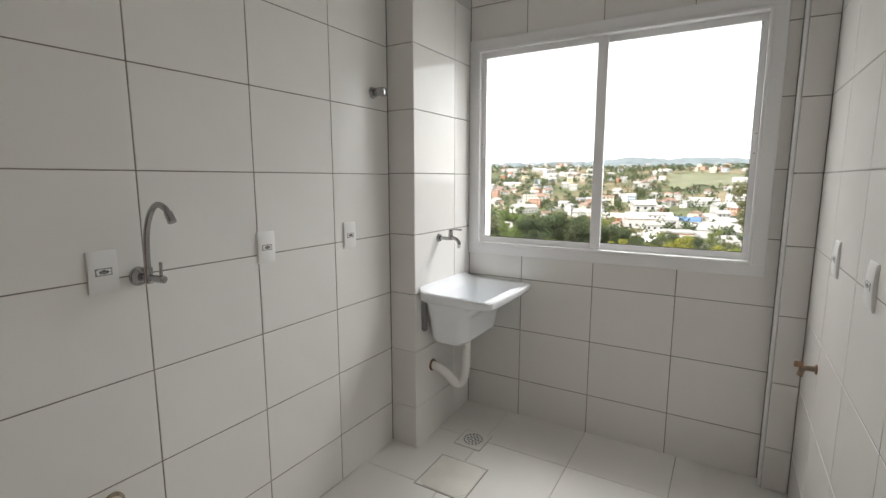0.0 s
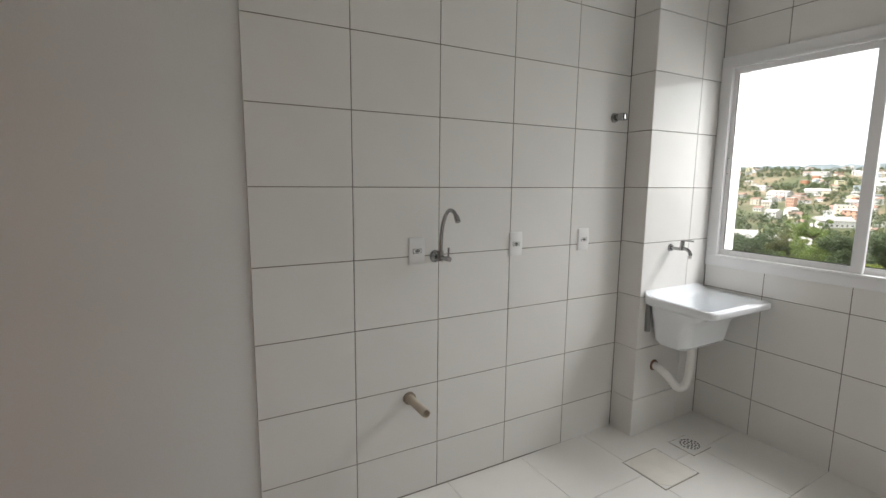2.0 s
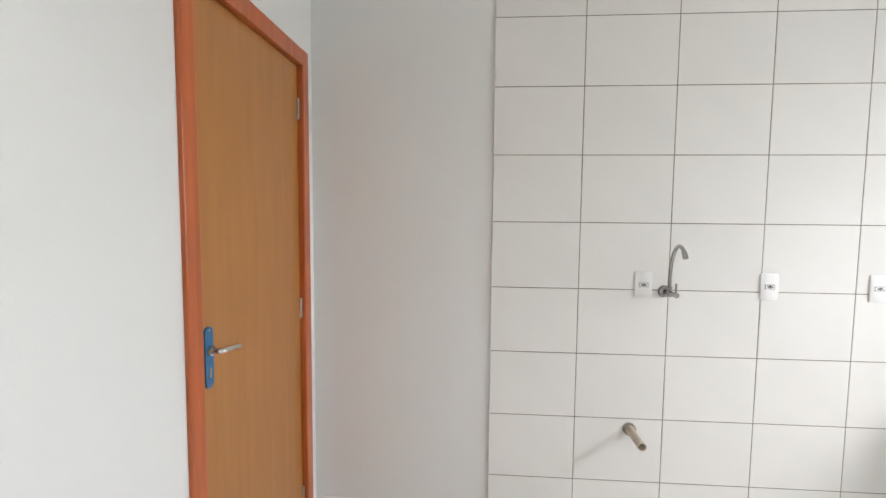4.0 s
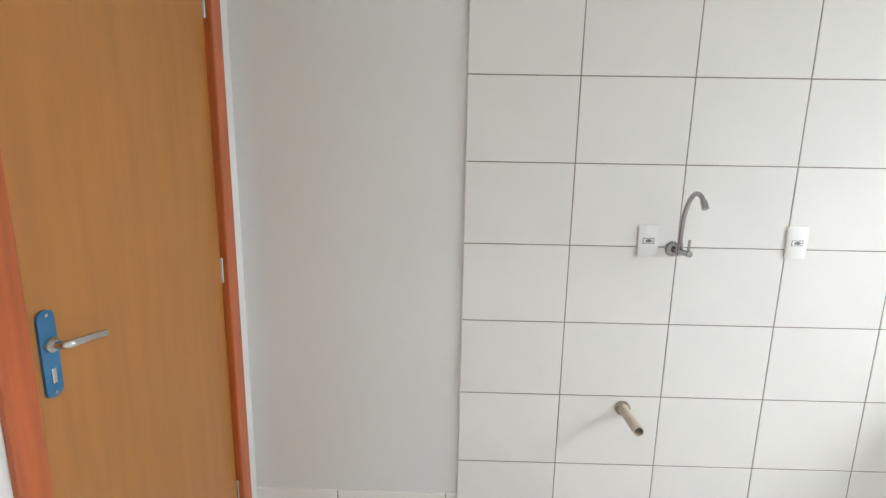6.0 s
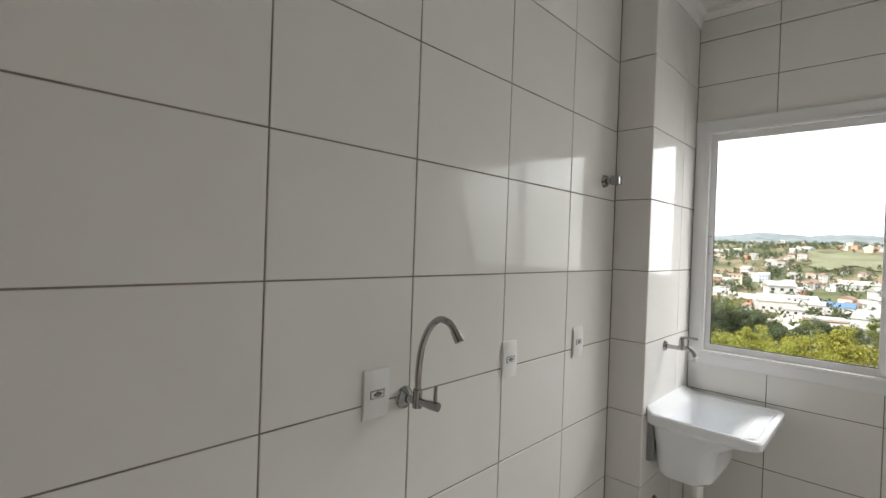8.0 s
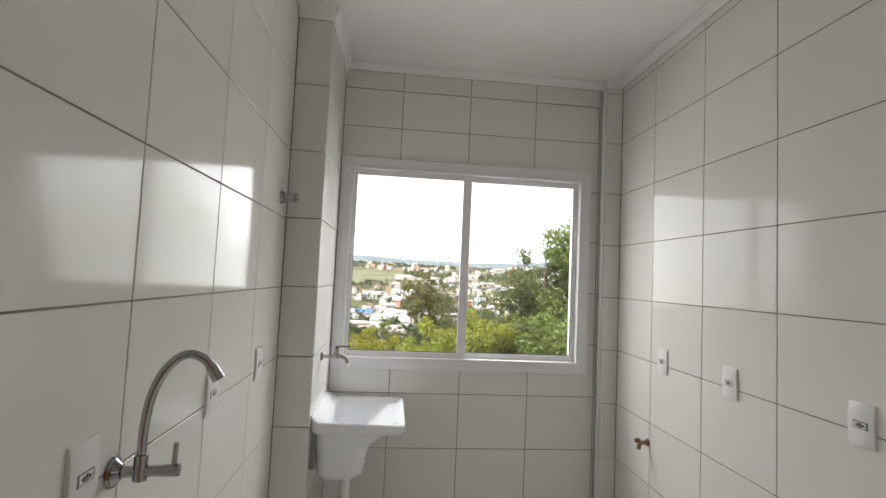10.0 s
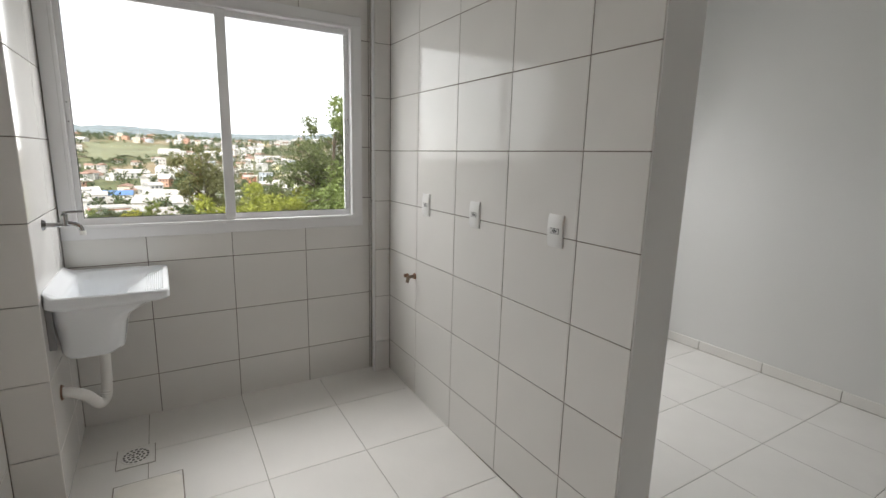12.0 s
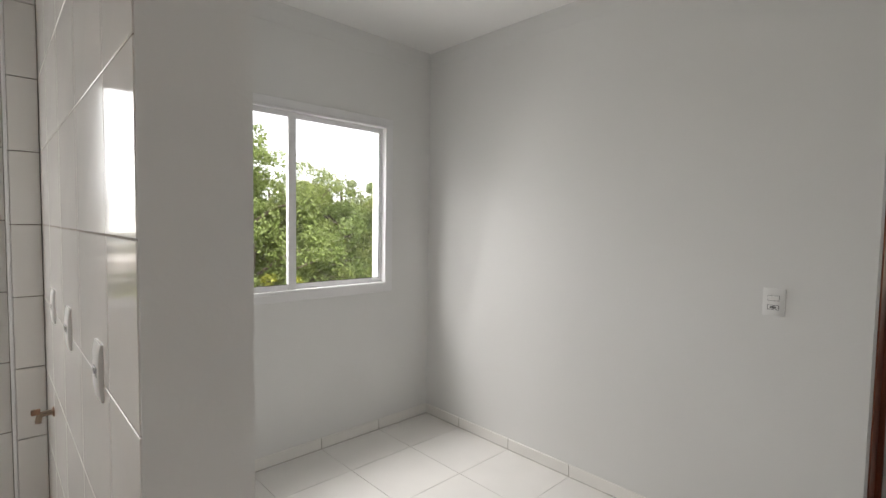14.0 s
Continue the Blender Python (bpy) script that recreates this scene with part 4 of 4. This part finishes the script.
def piece(name, mat, lo, hi, depth_axis, sign, parent, chamfer=0.0012):
    """A tile between two corners; its face looks along sign on depth_axis. Alike tiles share one mesh."""
    size = tuple(round(b - a, 4) for a, b in zip(lo, hi))
    key = (mat, size, depth_axis, sign)
    if key not in piece_cache:
        h = [s / 2 for s in size]
        other = [a for a in range(3) if a != depth_axis]
        vs = []
        for depth, inset in ((-h[depth_axis], 0.0), (h[depth_axis] - chamfer, 0.0), (h[depth_axis], chamfer)):
            for su, sv in ((-1, -1), (1, -1), (1, 1), (-1, 1)):
                p = [0, 0, 0]
                p[depth_axis] = depth * sign
                p[other[0]] = su * (h[other[0]] - inset)
                p[other[1]] = sv * (h[other[1]] - inset)
                vs.append(p)
        fs = [(8, 9, 10, 11)]
        for r in (0, 4):
            fs += [(r + k, r + (k + 1) % 4, r + 4 + (k + 1) % 4, r + 4 + k) for k in range(4)]
        bm = bmesh.new()
        bv = [bm.verts.new(p) for p in vs]
        for q in fs:
            bm.faces.new([bv[i] for i in q])
        bmesh.ops.recalc_face_normals(bm, faces=bm.faces[:])
        top = max(bm.faces, key=lambda q: q.calc_center_median()[depth_axis] * sign)
        if top.normal[depth_axis] * sign < 0:
            bmesh.ops.reverse_faces(bm, faces=bm.faces[:])
        me = bpy.data.meshes.new(name)
        bm.to_mesh(me)
        bm.free()
        me.materials.append(M[mat])
        piece_cache[key] = me
    ob = new(name, piece_cache[key])
    ob.location = [(a + b) / 2 for a, b in zip(lo, hi)]
    ob.parent = parent
    return ob


def spans(start, end, joint, pitch):
    """Stretches between joints from start to end."""
    first = joint + math.ceil((start - joint) / pitch + 1e-6) * pitch
    cuts = [start]
    while first < end - 0.012:
        if first > start + 0.012:
            cuts.append(first)
        first += pitch
    cuts.append(end)
    return list(zip(cuts, cuts[1:]))


def tile_field(parent, axis_, face, sign, u_spans, v_spans, thick, hole=None):
    """Tiles on a wall whose face lies at axis_ = face, looking along sign."""
    g = GAP / 2
    for u0, u1 in u_spans:
        for v0, v1 in v_spans:
            rects = [(u0 + g, u1 - g, v0 + g, v1 - g)]
            if hole:
                cut = []
                for a, b, c, d in rects:
                    ha, hb, hc, hd = hole
                    if b <= ha or a >= hb or d <= hc or c >= hd:
                        cut.append((a, b, c, d))
                        continue
                    if c < hc:
                        cut.append((a, b, c, hc))
                    if d > hd:
                        cut.append((a, b, hd, d))
                    if a < ha:
                        cut.append((a, ha, max(c, hc), min(d, hd)))
                    if b > hb:
                        cut.append((hb, b, max(c, hc), min(d, hd)))
                rects = cut
            for a, b, c, d in rects:
                if b - a < 0.004 or d - c < 0.004:
                    continue
                lo, hi = ((face - thick, a, c), (face, b, d)) if axis_ == 0 and sign > 0 else \
                         ((face, a, c), (face + thick, b, d)) if axis_ == 0 else \
                         ((a, face, c), (b, face + thick, d))
                piece("tile", "tile", lo, hi, axis_, sign, parent)


rows_w = spans(0.005, ZT, ZR, H)
# grout beds
part("grout_bed", boxed(-0.012, -0.0014, 0.006, PY, 0, ZT), "grout", wall_west, "grey tile joints")
part("grout_bed", boxed(XR + 0.0014, XR + 0.010, YE + 0.006, YN, 0, ZT), "grout", wall_wing, "grey tile joints")
part("plaster_end", boxed(XR + 0.002, XR2 + 0.001, YE - 0.004, YE + 0.0005, 0.0, ZC - 0.001), "paint", wall_wing, "white plaster edge")
bm = bmesh.new()
for x0, x1, z0, z1 in ((PX - 0.02, I1[0], 0, ZT), (I1[1], CX + 0.02, 0, ZT), (I1[0], I1[1], 0, I1[2]), (I1[0], I1[1], I1[3], ZT)):
    box(bm, x0, x1, YW + 0.0014, YN, z0, z1)
part("grout_bed", bm, "grout", wall_north, "grey tile joints")

tile_field(wall_west, 0, 0.0, 1, spans(0.0, PY, 0.0, W), rows_w, 0.0118)
tile_field(wall_wing, 0, XR, -1, spans(YE, CY, 0.954, 0.397), rows_w, 0.0098)
rows_n = spans(0.005, 2.590, 0.858, 0.302) + [(2.590, ZT)]
tile_field(wall_north, 1, YW, -1, spans(PX, CX, 0.490, 0.3965), rows_n, 0.0155, (I1[0] - 0.02, I1[1] + 0.02, I1[2] - 0.02, I1[3] + 0.02))
part("conduit", boxed(PX, CX, YW - 0.009, YW - 0.0005, 2.5935, 2.602, bevel=0.003), "plastic", wall_north, "thin white surface strip")
rows_p = spans(0.005, ZT, ZR + 0.004, H)
tile_field(pillar, 1, PY, -1, [(0.0, PX)], rows_p, 0.0088)
tile_field(pillar, 0, PX, 1, [(PY, 2.390), (2.390, YW)], rows_p, 0.0088)
tile_field(chase, 1, CY, -1, [(CX, XR)], rows_w, 0.0088)
tile_field(chase, 0, CX, -1, [(CY + 0.016, YW)], rows_w, 0.0088)

# floor tiles; the kitchen's lie on a bed that follows its rise
bed_y = (0.9, 1.30, 1.7705, 2.225, YN)
bm = bmesh.new()
top_row = [[bm.verts.new((x, y, level(y) - 0.0038 - (0.003 if y < 1 else 0))) for y in bed_y] for x in (-0.012, XR + 0.004)]
low_row = [[bm.verts.new((x, y, -0.02)) for y in bed_y] for x in (-0.012, XR + 0.004)]
for k in range(len(bed_y) - 1):
    bm.faces.new((top_row[0][k], top_row[1][k], top_row[1][k + 1], top_row[0][k + 1]))
    bm.faces.new((low_row[0][k], low_row[1][k], low_row[1][k + 1], low_row[0][k + 1]))
    for i in (0, 1):
        bm.faces.new((top_row[i][k], low_row[i][k], low_row[i][k + 1], top_row[i][k + 1]))
for k in (0, -1):
    bm.faces.new((top_row[0][k], top_row[1][k], low_row[1][k], low_row[0][k]))
part("mortar_bed", bm, "floor_grout", floor, "grey floor joints")
for x0, x1 in spans(-0.01, 6.58, FX, FT):
    for y0, y1 in spans(YD, YN, FY, FT):
        if x0 > XF + 0.1 and y0 > 0.05:
            continue
        tile = piece("floor_tile", "floor_tile", (x0 + 0.0014, y0 + 0.0014, -0.0038), (x1 - 0.0014, y1 - 0.0014, 0.0), 2, 1, floor, 0.0008)
        if x1 < XR + 0.05 and y1 > 1.4:
            tile.rotation_euler.x = math.atan2(level(y1) - level(y0), y1 - y0)
            tile.location.z += (level(y0) + level(y1)) / 2


# skirting tiles
def skirting(parent, axis_, face, sign, start, end, joint):
    q = sorted((face, face + sign * 0.0066))
    bed = boxed(q[0], q[1], start + 0.003, end - 0.003, 0, 0.069) if axis_ == 0 else boxed(start + 0.003, end - 0.003, q[0], q[1], 0, 0.069)
    part("skirting_bed", bed, "floor_grout", parent, "grey joints behind the skirting tiles")
    for a, b in spans(start, end, joint, FT):
        a, b = a + 0.0022, b - 0.0022
        t = 0.009
        if axis_ == 0:
            lo, hi = ((face, a, 0.003), (face + t, b, 0.072)) if sign > 0 else ((face - t, a, 0.003), (face, b, 0.072))
        else:
            lo, hi = ((a, face, 0.003), (b, face + t, 0.072)) if sign > 0 else ((a, face - t, 0.003), (b, face, 0.072))
        piece("skirting_tile", "floor_tile", lo, hi, axis_, sign, parent, 0.002)


skirting(wall_west, 0, -0.012, 1, YD, -0.001, FY)
skirting(wall_south, 1, YD, 1, DOOR[1] + 0.07, XH - 0.02, FX)
skirting(wall_north, 1, YN, -1, XR2, XF, FX)
skirting(wall_east, 0, XF, -1, 0.03, YN - 0.009, FY)
skirting(wall_wing, 0, XR2, 1, YE, YN - 0.009, FY)
